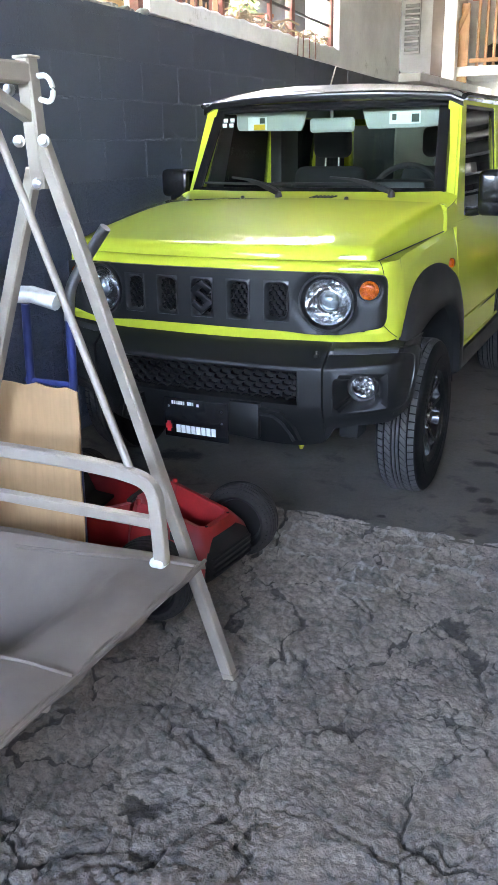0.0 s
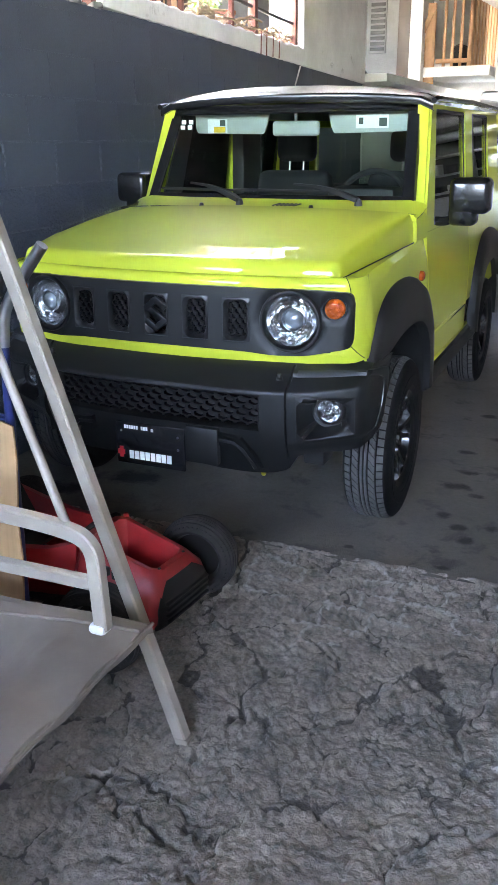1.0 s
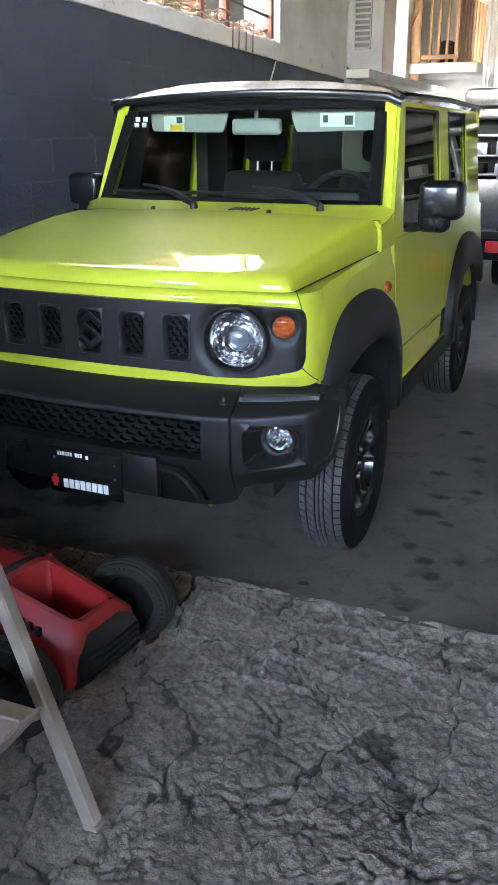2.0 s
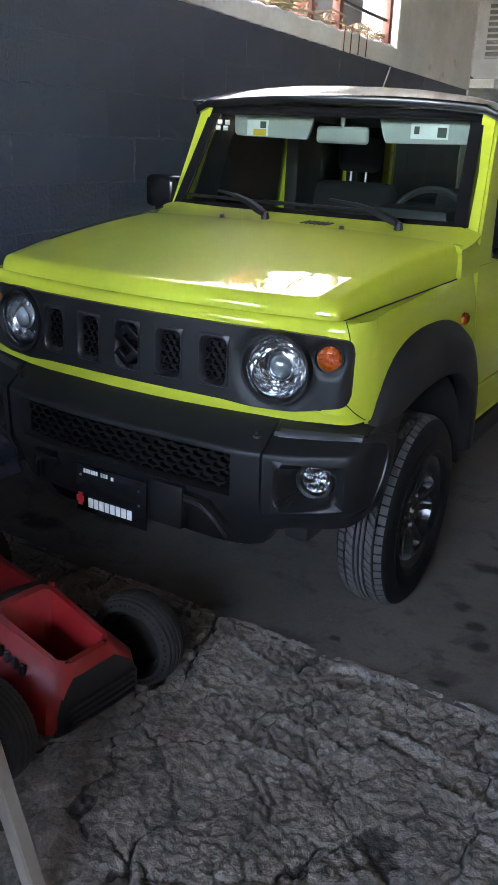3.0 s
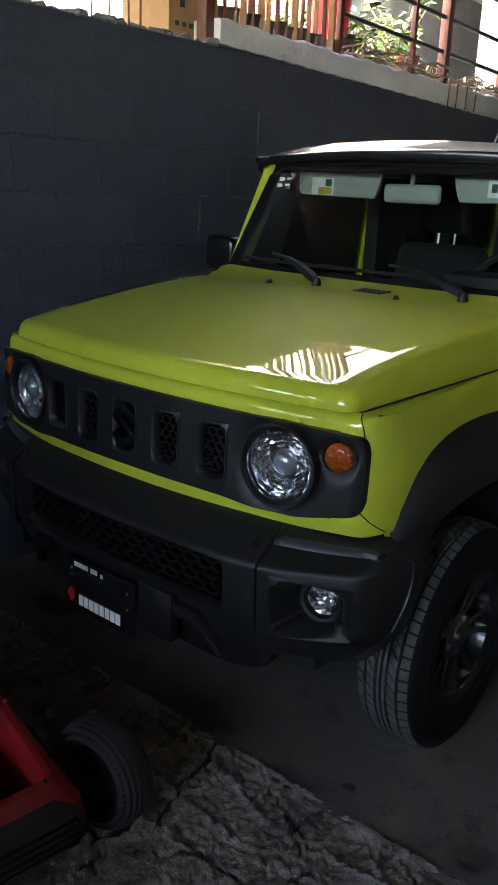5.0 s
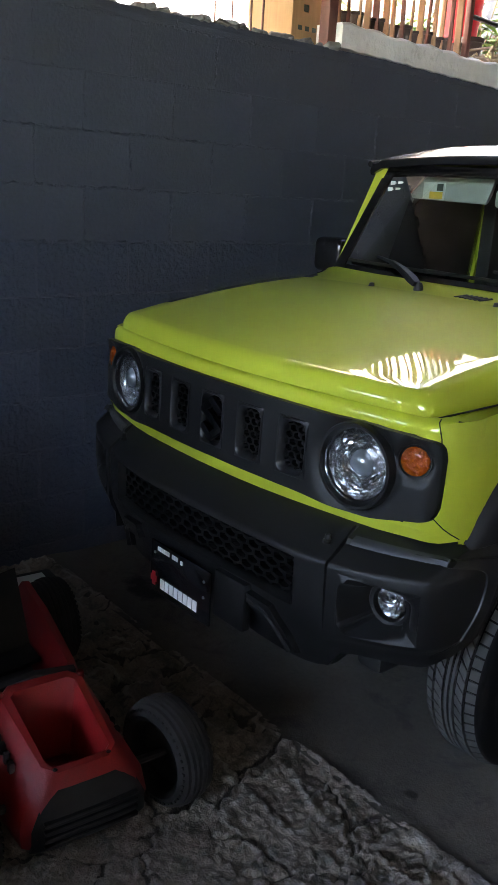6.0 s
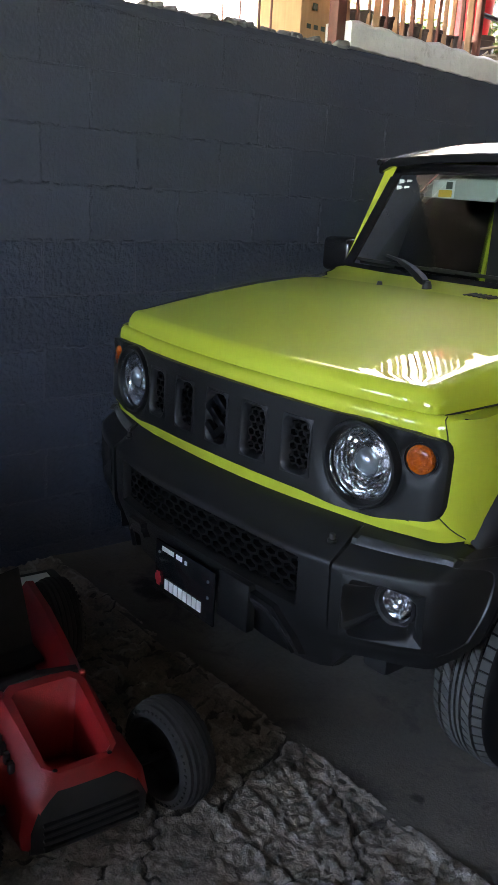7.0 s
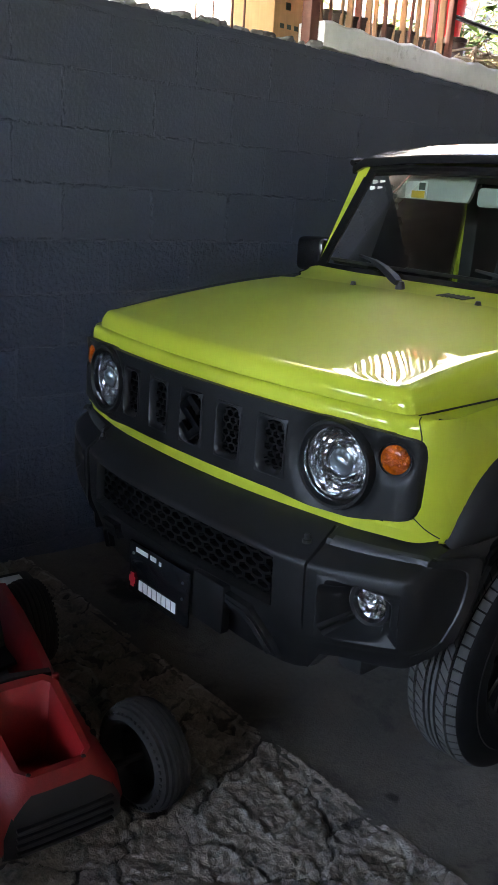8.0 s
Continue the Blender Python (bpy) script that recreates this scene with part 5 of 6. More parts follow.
def road_wheel(x, y, steer, side):
    m = Matrix.Translation((x, y, HUB_Z)) @ Matrix.Rotation(radians(steer), 4, "Z") @ Matrix.Rotation(radians(90 if side > 0 else -90), 4, "Y")
    rubber = part("wheel", tyre(bmesh.new(), m, TYRE_R, 0.195), RUBBER, car, "treaded road tyre on a dark alloy rim")
    # ribs of the tread: cut shoulders, sloping sipes between
    bm = bmesh.new()
    count = 64
    for k in range(count):
        a = 2 * math.pi * k / count
        for c, wide, slant, fill in ((-0.0645, 0.023, 0.001, 0.80), (0.0645, 0.023, 0.001, 0.80), (-0.0325, 0.0240, 0.013, 0.86), (0.0325, 0.0240, 0.013, 0.86), (-0.0080, 0.0085, 0.0, 1.0), (0.0080, 0.0085, 0.0, 1.0)):
            long = 2 * math.pi * TYRE_R / count * fill
            turn_m = m @ Matrix.Rotation(a + (0.035 if c > 0 else 0.0), 4, "Z")
            made = bmesh.ops.create_cube(bm, size=1.0)["verts"]
            for v in made:
                z = c + v.co.z * wide
                r = TYRE_R - 0.006 + v.co.x * 0.012 - 0.013 * max(0.0, (abs(z) - 0.045) / 0.034) ** 2
                v.co = turn_m @ Vector((r, v.co.y * long + slant * v.co.z * 2, z))
    part("tread", bm, TREAD, rubber, "dusty grey tread ribs", smooth=False)
    outer = 0.062
    rim_ob = part("rim", lathe(bmesh.new(), [(0.150, -0.09), (0.158, 0.0), (0.176, outer + 0.010), (0.196, outer + 0.020), (0.205, outer + 0.022), (0.206, outer + 0.012), (0.199, outer - 0.02), (0.199, -0.10)], m, 48), GLOSS, rubber, "gunmetal alloy rim")
    bm = bmesh.new()
    for k in range(5):
        for d in (-0.17, 0.17):
            a = 2 * math.pi * k / 5 + 0.31
            rows = []
            for r, wd, h in ((0.04, 0.020, outer - 0.020), (0.09, 0.014, outer - 0.006), (0.15, 0.012, outer + 0.004), (0.194, 0.017, outer + 0.013)):
                ang = a + d * min(1.0, r / 0.10) * (1.35 if r < 0.16 else 1.55)
                c = Vector((r * math.cos(ang), r * math.sin(ang), 0))
                t = Vector((-math.sin(ang), math.cos(ang), 0))
                rows.append([m @ (c - t * wd + Vector((0, 0, h - 0.035))), m @ (c - t * wd * 0.8 + Vector((0, 0, h))), m @ (c + t * wd * 0.8 + Vector((0, 0, h))), m @ (c + t * wd + Vector((0, 0, h - 0.035)))])
            sheet(bm, rows, closed=True)
    lathe(bm, [(0.0, outer + 0.010), (0.028, outer + 0.008), (0.034, outer - 0.004), (0.07, outer - 0.012), (0.075, outer - 0.04)], m, 30)
    part("spokes", bm, RIMM, rim_ob)
    for k in range(5):
        a = 2 * math.pi * k / 5
        part("wheel_nut", lathe(bmesh.new(), [(0.0, outer + 0.002), (0.009, outer), (0.010, outer - 0.02)], m @ Matrix.Translation((0.055 * math.cos(a), 0.055 * math.sin(a), 0)), 8), RIMM, rim_ob)
    part("brake_disc", lathe(bmesh.new(), [(0.0, 0.0), (0.135, 0.0), (0.135, -0.02), (0.0, -0.02)], m, 30), STEEL, rubber)


road_wheel(0.742, HUB_F - 0.032, 1, 1)
road_wheel(-0.742, HUB_F - 0.032, 1, -1)
road_wheel(0.705, HUB_R, 0, 1)
road_wheel(-0.705, HUB_R, 0, -1)


# ---- garden swing ----
swing = thing("garden_swing", pose(0.2, -1.9, 0.0), "taupe steel garden swing with a sagging mesh fabric seat", "swing")
SW_Y = -1.265
bm = tube(bmesh.new(), [(0.664, SW_Y, 0.0), (0.158, SW_Y, 1.49)], 0.018, square=0.018)
leg = part("leg", bm, TUBE, swing)
part("foot_cap", boxed((0.646, SW_Y - 0.0195, 0.0), (0.684, SW_Y + 0.0195, 0.016), 0.003), TUBE, leg)
part("leg", tube(bmesh.new(), [(-0.42, SW_Y, 0.0), (0.125, SW_Y, 1.42)], 0.018, square=0.018), TUBE, swing)
part("head_post", tube(bmesh.new(), [(0.145, SW_Y, 1.37), (0.132, SW_Y, 1.69)], 0.022, square=0.022), TUBE, swing)
part("cap", boxed((0.108, SW_Y - 0.026, 1.686), (0.158, SW_Y + 0.026, 1.694), 0.003), TUBE, swing)
part("top_beam", tube(bmesh.new(), [(0.13, SW_Y, 1.652), (0.13, -2.95, 1.652)], 0.026, square=0.024), TUBE, swing)
part("brace", tube(bmesh.new(), [(0.135, SW_Y - 0.01, 1.545), (0.132, SW_Y - 0.22, 1.640)], 0.014, square=0.016), TUBE, swing)
for x, z, out in ((0.180, 1.490, 0.03), (0.100, 1.490, -0.03), (0.150, 1.385, 0.0), (0.085, 1.615, -0.03)):
    m = facing(x, SW_Y - 0.022, z, (0.4, -1, 0))
    part("bolt", lathe(bmesh.new(), [(0.0, 0.014), (0.010, 0.012), (0.012, 0.0), (0.016, -0.001), (0.016, -0.006)], m, 10), STEEL, swing)
bm = bmesh.new()
tube(bm, smooth_path([(0.165, SW_Y, 1.590), (0.200, SW_Y, 1.580), (0.212, SW_Y, 1.612), (0.195, SW_Y, 1.645), (0.165, SW_Y, 1.645)]), 0.007, 8)
part("hook", bm, WELD, swing)
part("leg", tube(bmesh.new(), [(0.664, -2.95, 0.0), (0.158, -2.95, 1.49)], 0.018, square=0.018), TUBE, swing)
part("leg", tube(bmesh.new(), [(-0.42, -2.95, 0.0), (0.125, -2.95, 1.50)], 0.018, square=0.018), TUBE, swing)
# hanging seat
ARM_Y = -1.545
bm = tube(bmesh.new(), smooth_path([(-0.10, ARM_Y - 0.02, 0.735), (0.30, ARM_Y, 0.735), (0.56, ARM_Y, 0.728), (0.622, ARM_Y, 0.70), (0.627, ARM_Y, 0.62), (0.632, ARM_Y, 0.50)], 3), 0.017, square=0.015)
arm = part("armrest", bm, TUBE, swing)
part("cap", boxed((0.604, ARM_Y - 0.022, 0.490), (0.646, ARM_Y + 0.022, 0.514), 0.010), WELD, arm, "white plastic joint cap")
part("lower_rail", tube(bmesh.new(), [(-0.10, ARM_Y + 0.004, 0.595), (0.620, ARM_Y + 0.004, 0.605)], 0.014, square=0.013), TUBE, swing)
part("hanger", tube(bmesh.new(), [(0.118, -1.385, 1.515), (0.548, ARM_Y + 0.01, 0.735)], 0.0105, 10), TUBE, swing)
part("hanger", tube(bmesh.new(), [(0.116, -1.395, 1.515), (0.02, ARM_Y + 0.01, 0.735)], 0.0105, 10), TUBE, swing)
bm = bmesh.new()
tube(bm, smooth_path([(0.118, -1.39, 1.50), (0.128, -1.39, 1.56), (0.118, -1.39, 1.60), (0.100, -1.39, 1.57)]), 0.007, 8)
part("hanger_hook", bm, STEEL, swing)
bm = tube(bmesh.new(), [(0.690, -1.474, 0.472), (0.690, -2.9, 0.472)], 0.013, 10)
part("front_rail", bm, TUBE, swing)
part("side_rail", tube(bmesh.new(), [(0.69, -1.50, 0.462), (0.30, -1.50, 0.43), (0.00, -1.50, 0.43)], 0.012, 10), TUBE, swing)
part("cross_rail", tube(bmesh.new(), [(0.69, -2.075, 0.455), (0.30, -2.04, 0.38), (0.00, -2.02, 0.38)], 0.012, 10), TUBE, swing)
bm = bmesh.new()
rows = []
for i in range(50):
    y = -1.468 - i * 0.0287
    row = []
    for j in range(34):
        x = 0.708 - j * 0.0225
        q = j / 33
        w = abs(((i / 19.6) % 1.0) - 0.5) * 2
        z = 0.494 - 0.23 * ease(0.14, 0.70, q) * (1 - w ** 5) * ease(-1.0, 9.0, i) - 0.03 * q
        skew = 0.05 * math.sin(i * 0.16)
        for at, high in ((0.605, 0.007), (0.515, 0.009), (0.43, 0.006)):
            z += high * math.exp(-((x - at - skew) / 0.011) ** 2) * (1 - w ** 2)
        z += 0.003 * math.sin(i * 0.95 + j * 0.3) - 0.012 * w ** 40
        row.append((x + 0.004 * math.sin(i * 0.7) * (1 - q), y, z))
    rows.append(row)
for row in rows:
    x, y, z = row[0]
    row.insert(0, (x + 0.004, y, z - 0.020))
sheet(bm, rows)
seams = [rows[k][1:] for k in (2, 19, 39)]
part("seat_fabric", thick(bm, 0.004), SLING, swing, "grey-brown mesh fabric seat")
for line in seams:
    part("piping", tube(bmesh.new(), [(x, y, z + 0.003) for x, y, z in line[:26]], 0.0045, 6), SLING, swing)
bm = bmesh.new()
tube(bm, [(0.712, -1.47 - 0.058 * i, 0.488) for i in range(25)], 0.005, 6)
part("hem", bm, SLING, swing)
bm = bmesh.new()
sheet(bm, [[(0.02 - 0.05 * j, -1.55 - 0.1 * i, 0.47 + 0.045 * j * 1.6 - 0.05 * math.sin(math.pi * j / 9)) for j in range(10)] for i in range(14)])
part("back_fabric", thick(bm, 0.004), SLING, swing)

# ---- pedal kart ----
KM = Matrix.Translation((0.3386, -0.797, 0.0)) @ Matrix.Rotation(radians(-6), 4, "Z")
kart = thing("pedal_kart", KM, "faded red plastic pedal kart with black tyres", "toy car")


def kpart(name, bm, material, parent=kart, label="", smooth=True):
    bmesh.ops.transform(bm, matrix=KM, verts=bm.verts)
    return part(name, bm, material, parent, label, smooth)


# nose: outer shell, rim and recessed tray
bm = bmesh.new()


def ring(u0, u1, v0, v1, z0, z1, c=0.03):
    """A rectangle with cut corners; u0 rear, u1 front, half widths v0 rear and v1 front, heights z0 rear and z1 front."""
    pts = [(u0, -v0 + c), (u0 + c, -v0), (u1 - c, -v1), (u1, -v1 + c), (u1, v1 - c), (u1 - c, v1), (u0 + c, v0), (u0, v0 - c)]
    return [(u, v, lerp(z0, z1, (u - u0) / (u1 - u0))) for u, v in pts]


rows = [ring(-0.25, 0.085, 0.165, 0.150, 0.07, 0.085), ring(-0.25, 0.098, 0.165, 0.158, 0.13, 0.13), ring(-0.245, 0.090, 0.150, 0.146, 0.22, 0.195),
        ring(-0.240, 0.068, 0.114, 0.102, 0.305, 0.243), ring(-0.235, 0.058, 0.106, 0.092, 0.317, 0.255),
        ring(-0.205, 0.040, 0.084, 0.078, 0.315, 0.257, 0.014), ring(-0.199, 0.035, 0.080, 0.074, 0.303, 0.247, 0.014), ring(-0.190, 0.027, 0.066, 0.060, 0.100, 0.100, 0.012)]
made = sheet(bm, rows, closed=True)
bm.faces.new(made[-1])
nose_part = kpart("nose", bm, KRED, kart, "red plastic nose with an open tray")
bm = bmesh.new()
sheet(bm, [[(0.097 + d - 0.014 * (abs(v) / 0.140) ** 6, v * (1 - 0.30 * max(0, h - 0.17) / 0.05), h) for v in (-0.140, -0.134, -0.122, -0.10, -0.06, 0.0, 0.06, 0.10, 0.122, 0.134, 0.140)] for h, d in ((0.082, -0.006), (0.10, 0.008), (0.15, 0.010), (0.195, 0.004), (0.225, -0.018))])
kpart("front_mask", thick(bm, 0.012), KBLACK, nose_part, "dusty black front grille mask")
for k in range(4):
    kpart("slat", boxed((0.098, -0.115, 0.104 + k * 0.020), (0.113, 0.115, 0.113 + k * 0.020), 0.003), KBLACK, nose_part)
for u, v, z in ((-0.207, 0.106, 0.306), (-0.207, -0.106, 0.306)):
    kpart("pin", lathe(bmesh.new(), [(0.010, -0.004), (0.009, 0.006), (0.010, 0.010), (0.007, 0.016), (0.0, 0.017)], Matrix.Translation((u, v, z)), 14), KRED, nose_part)
for u, v in ((0.048, 0.066), (0.048, -0.066), (-0.212, 0.055), (-0.212, -0.055)):
    kpart("screw", lathe(bmesh.new(), [(0.006, 0.0), (0.004, 0.003), (0.0, 0.003)], Matrix.Translation((u, v, 0.3165 - (u + 0.235) * 0.21)), 8), KBLACK, nose_part)
for sv in (1, -1):
    for k in range(4):
        kpart("vent", boxed((-0.14 + k * 0.030, sv * 0.134 - 0.010, 0.236 - k * 0.006), (-0.124 + k * 0.030, sv * 0.134 + 0.004, 0.264 - k * 0.006), 0.002), KBLACK, nose_part)
    # cockpit sides
    bm = bmesh.new()
    rows = []
    for u, w, hi, lo in ((-0.24, 0.122, 0.300, 0.08), (-0.34, 0.160, 0.270, 0.075), (-0.50, 0.190, 0.255, 0.07), (-0.66, 0.205, 0.270, 0.07), (-0.80, 0.200, 0.30, 0.08)):
        rows.append([(u, sv * (w - 0.075), lo + 0.02), (u, sv * (w - 0.06), hi - 0.03), (u, sv * (w - 0.035), hi), (u, sv * (w - 0.012), hi - 0.004), (u, sv * w, hi - 0.04), (u, sv * (w - 0.02), lo)])
    sheet(bm, rows, closed=True)
    kpart("cockpit_side", bm, KRED)
kpart("floor_pan", boxed((-0.86, -0.16, 0.07), (-0.2, 0.16, 0.10), 0.01), KBLACK)
bm = bmesh.new()
sheet(bm, [[(-0.52 - 0.02 * j, v, 0.16 + 0.012 * (v * 10) ** 2) for v in (-0.12, -0.06, 0, 0.06, 0.12)] for j in range(5)] + [[(-0.62 - 0.03 * j, v, 0.165 + 0.05 * j + 0.012 * (v * 10) ** 2) for v in (-0.12, -0.06, 0, 0.06, 0.12)] for j in range(5)])
kpart("seat", thick(bm, 0.012), KBLACK)
kpart("strap", tube(bmesh.new(), [(-0.246, -0.108, 0.306), (-0.250, 0.0, 0.318), (-0.240, 0.104, 0.310)], 0.006, square=0.012), KBLACK)
box_part = kpart("rear_box", boxed((-0.99, 0.13, 0.185), (-0.85, 0.33, 0.235), 0.015), KBLACK)
kpart("label", boxed((-0.955, 0.18, 0.235), (-0.87, 0.29, 0.237)), LABELW, box_part)
kpart("front_axle", tube(bmesh.new(), [(-0.028, -0.262, 0.135), (-0.028, 0.262, 0.135)], 0.011, 8), KBLACK)
kpart("rear_axle", tube(bmesh.new(), [(-0.80, -0.26, 0.135), (-0.80, 0.26, 0.135)], 0.011, 8), DARKST)


def kart_wheel(u, v, steer):
    sv = 1 if v > 0 else -1
    m = Matrix.Translation((u, v, 0.138)) @ Matrix.Rotation(radians(steer), 4, "Z") @ Matrix.Rotation(radians(-90 * sv), 4, "X")
    r = 0.143
    prof = [(0.092, -0.036), (0.096, -0.046), (0.108, -0.053), (0.120, -0.048)]
    for k in range(6):
        c = lerp(-0.036, 0.036, k / 5)
        sag = 0.010 * (c / 0.04) ** 2
        prof += [(r - sag - 0.004, c - 0.0065), (r - sag, c - 0.0045), (r - sag, c + 0.0045), (r - sag - 0.004, c + 0.0065)]
    prof += [(0.120, 0.048), (0.108, 0.053), (0.096, 0.046), (0.092, 0.036)]
    bm = lathe(bmesh.new(), prof, m, 40)
    for face in (1, -1):
        for k in range(44):
            turn_m = m @ Matrix.Rotation(2 * math.pi * k / 44, 4, "Z") @ Matrix.Translation((0.1215, 0, face * 0.0475))
            made = bmesh.ops.create_cube(bm, size=1.0)["verts"]
            for v in made:
                v.co = turn_m @ Vector((v.co.x * 0.007, v.co.y * 0.008, v.co.z * 0.005))
    tyre_part = kpart("wheel", bm, KARTTYRE, kart, "black ribbed rubber tyre")
    bm = lathe(bmesh.new(), [(0.094, 0.040), (0.088, 0.026), (0.082, 0.0), (0.034, -0.005), (0.028, 0.028), (0.018, 0.034), (0.0, 0.034)], m, 26)
    lathe(bm, [(0.094, -0.040), (0.088, -0.028), (0.082, -0.010), (0.0, -0.006)], m, 26)
    kpart("hub", bm, KBLACK, tyre_part)


kart_wheel(-0.028, 0.269, 10)
kart_wheel(-0.028, -0.269, 10)
kart_wheel(-0.80, 0.265, 0)
kart_wheel(-0.80, -0.265, 0)

# ---- hand truck and cardboard ----
dolly = thing("hand_truck", pose(-0.02, -1.08, 0.0), "blue steel hand truck with a bent grey handle", "hand truck")
DY = -1.09
part("upright", tube(bmesh.new(), [(0.030, DY, 0.06), (0.058, DY, 0.98)], 0.014, 10), BLUE, dolly)
part("upright", tube(bmesh.new(), [(-0.150, DY, 0.06), (-0.105, DY, 1.02)], 0.014, 10), BLUE, dolly)
part("handle", tube(bmesh.new(), smooth_path([(0.058, DY, 0.98), (0.066, DY, 1.07), (0.10, DY + 0.01, 1.13), (0.200, DY + 0.02, 1.255)], 3), 0.0165, 12), STEEL, dolly, "bare grey steel handle")
part("grip", tube(bmesh.new(), [(-0.115, DY - 0.02, 1.052), (-0.06, DY - 0.02, 1.055), (0.03, DY - 0.015, 1.035)], 0.026, 10), WELD, dolly, "white tape-wrapped crossbar")
for z in (0.40, 0.775):
    part("crossbar", tube(bmesh.new(), [(-0.135, DY, z), (0.045, DY, z)], 0.010, 8), BLUE, dolly)
part("toe_plate", boxed((-0.19, DY - 0.02, 0.0), (0.07, DY + 0.18, 0.012), 0.002), BLUE, dolly)
for x in (-0.20, 0.075):
    m = Matrix.Translation((x, DY + 0.06, 0.085)) @ Matrix.Rotation(radians(90), 4, "Y")
    part("wheel", lathe(bmesh.new(), [(0.0, -0.012), (0.05, -0.014), (0.07, -0.016), (0.085, -0.008), (0.085, 0.008), (0.07, 0.016), (0.05, 0.014), (0.0, 0.012)], m, 24), RUBBER, dolly)
bm = bmesh.new()
rows = []
for j in range(9):
    z = 0.008 + j * 0.0965
    rows.append([(lerp(-0.30, 0.112, i / 10) + 0.004 * math.sin(j * 2.1), -1.205 + 0.075 * z + 0.006 * math.sin(i * 0.9 + j * 0.3), z + (0.006 * math.sin(i * 2.3) if j == 8 else 0)) for i in range(11)])
sheet(bm, rows)
solo("cardboard_sheet", thick(bm, 0.007), CARD, "brown cardboard sheet with frayed top, leaning on hand truck", "cardboard")

# ---- terrace things ----
TX = WALL_X - 0.06


def railing():
    rail = thing("terrace_railing", pose(TX, 3.0, TERR), "red oxide steel terrace railing with dark bars", "railing")
    for y in (1.376, 3.58, 4.44):
        part("post", boxed((TX - 0.03, y - 0.028, TERR), (TX + 0.03, y + 0.028, 3.35), 0.004), BROWNST, rail)
    for y in (2.42, 3.19):
        part("post", boxed((TX - 0.016, y - 0.016, TERR), (TX + 0.016, y + 0.016, 2.95), 0.003), BROWNST, rail)
    for z in (2.46, 2.66, 2.90):
        part("bar", tube(bmesh.new(), [(TX, 2.42, z + 0.02), (TX, 3.58, z - 0.02), (TX, 4.44, z - 0.05)], 0.013, 8), DARKST, rail)
    part("bar", tube(bmesh.new(), [(TX, 1.376, 2.98), (TX, 2.42, 2.97)], 0.013, 8), DARKST, rail)


railing()
rng = random.Random(31)
for k in range(15):
    y = 1.47 + k * 0.064 + rng.uniform(-0.012, 0.012)
    lean = rng.uniform(-0.05, 0.05)
    wide = rng.choice((0.008, 0.011, 0.017))
    mat = WOOD if k % 3 != 1 else BROWNST
    bm = tube(bmesh.new(), [(TX - 0.02, y, 2.284 - 0.6 * kerb_drop(y)), (TX - 0.02 - lean * 0.4, y + lean, 2.98)], 0.008, square=wide)
    solo("wooden_stake", bm, mat, "thin wooden stake standing on the kerb" if mat is WOOD else "thin red-brown stake standing on the kerb", "stake", "stakes on the kerb")


def pot(y, r, h, mat, x, label, z=2.285, name="flower_pot", group="pots on the kerb"):
    m = Matrix.Translation((x, y, z - 0.6 * kerb_drop(y)))
    bm = lathe(bmesh.new(), [(0.0, 0.0), (r * 0.72, 0.0), (r * 0.95, h * 0.82), (r * 1.06, h * 0.83), (r * 1.06, h), (r * 0.93, h), (r * 0.88, h * 0.8), (0.0, h * 0.8)], m, 16)
    ob = solo(name, bm, mat, label, "flower pot", group)
    return ob


for k in range(11):
    pot(1.52 + k * 0.088, 0.032 + 0.004 * (k % 3), 0.075 + 0.012 * (k % 2), POTBLK, TX - 0.05, "small brown plastic plant pot on the kerb")
pot(3.30, 0.075, 0.13, CLAY, TX - 0.10, "terracotta flower pot beside the railing post")
pot(2.62, 0.07, 0.14, POTBLK, TX - 0.12, "dark plastic flower pot by the railing")
bm = lathe(bmesh.new(), [(0.0, 0.0), (0.105, 0.0), (0.125, 0.24), (0.135, 0.245), (0.135, 0.262), (0.122, 0.262), (0.118, 0.02), (0.0, 0.02)], Matrix.Translation((TX - 0.30, 2.72, TERR)), 24)
solo("bucket", bm, BUCKET, "red plastic bucket standing on the terrace", "bucket")
bm = lathe(bmesh.new(), [(0.0, 0.0), (0.11, 0.0), (0.14, 0.30), (0.15, 0.30), (0.15, 0.33), (0.135, 0.33), (0.0, 0.30)], Matrix.Translation((TX - 0.29, 2.71, TERR + 0.262)), 24)
solo("bucket", bm, BUCKET, "red plastic bucket stacked on another bucket", "bucket")
# cardboard box behind the post
bm = boxed((TX - 0.42, 1.24, TERR), (TX - 0.10, 1.48, 2.56), 0.004)
carton = solo("cardboard_box", bm, CARD, "brown cardboard box with dark print on the terrace", "box")
for k in range(4):
    part("print", boxed((TX - 0.1005, 1.28 + k * 0.045, 2.25), (TX - 0.0985, 1.305 + k * 0.045, 2.27)), LABELK, carton)
part("print", boxed((TX - 0.1005, 1.31, 2.33), (TX - 0.0985, 1.34, 2.36)), LABELK, carton)
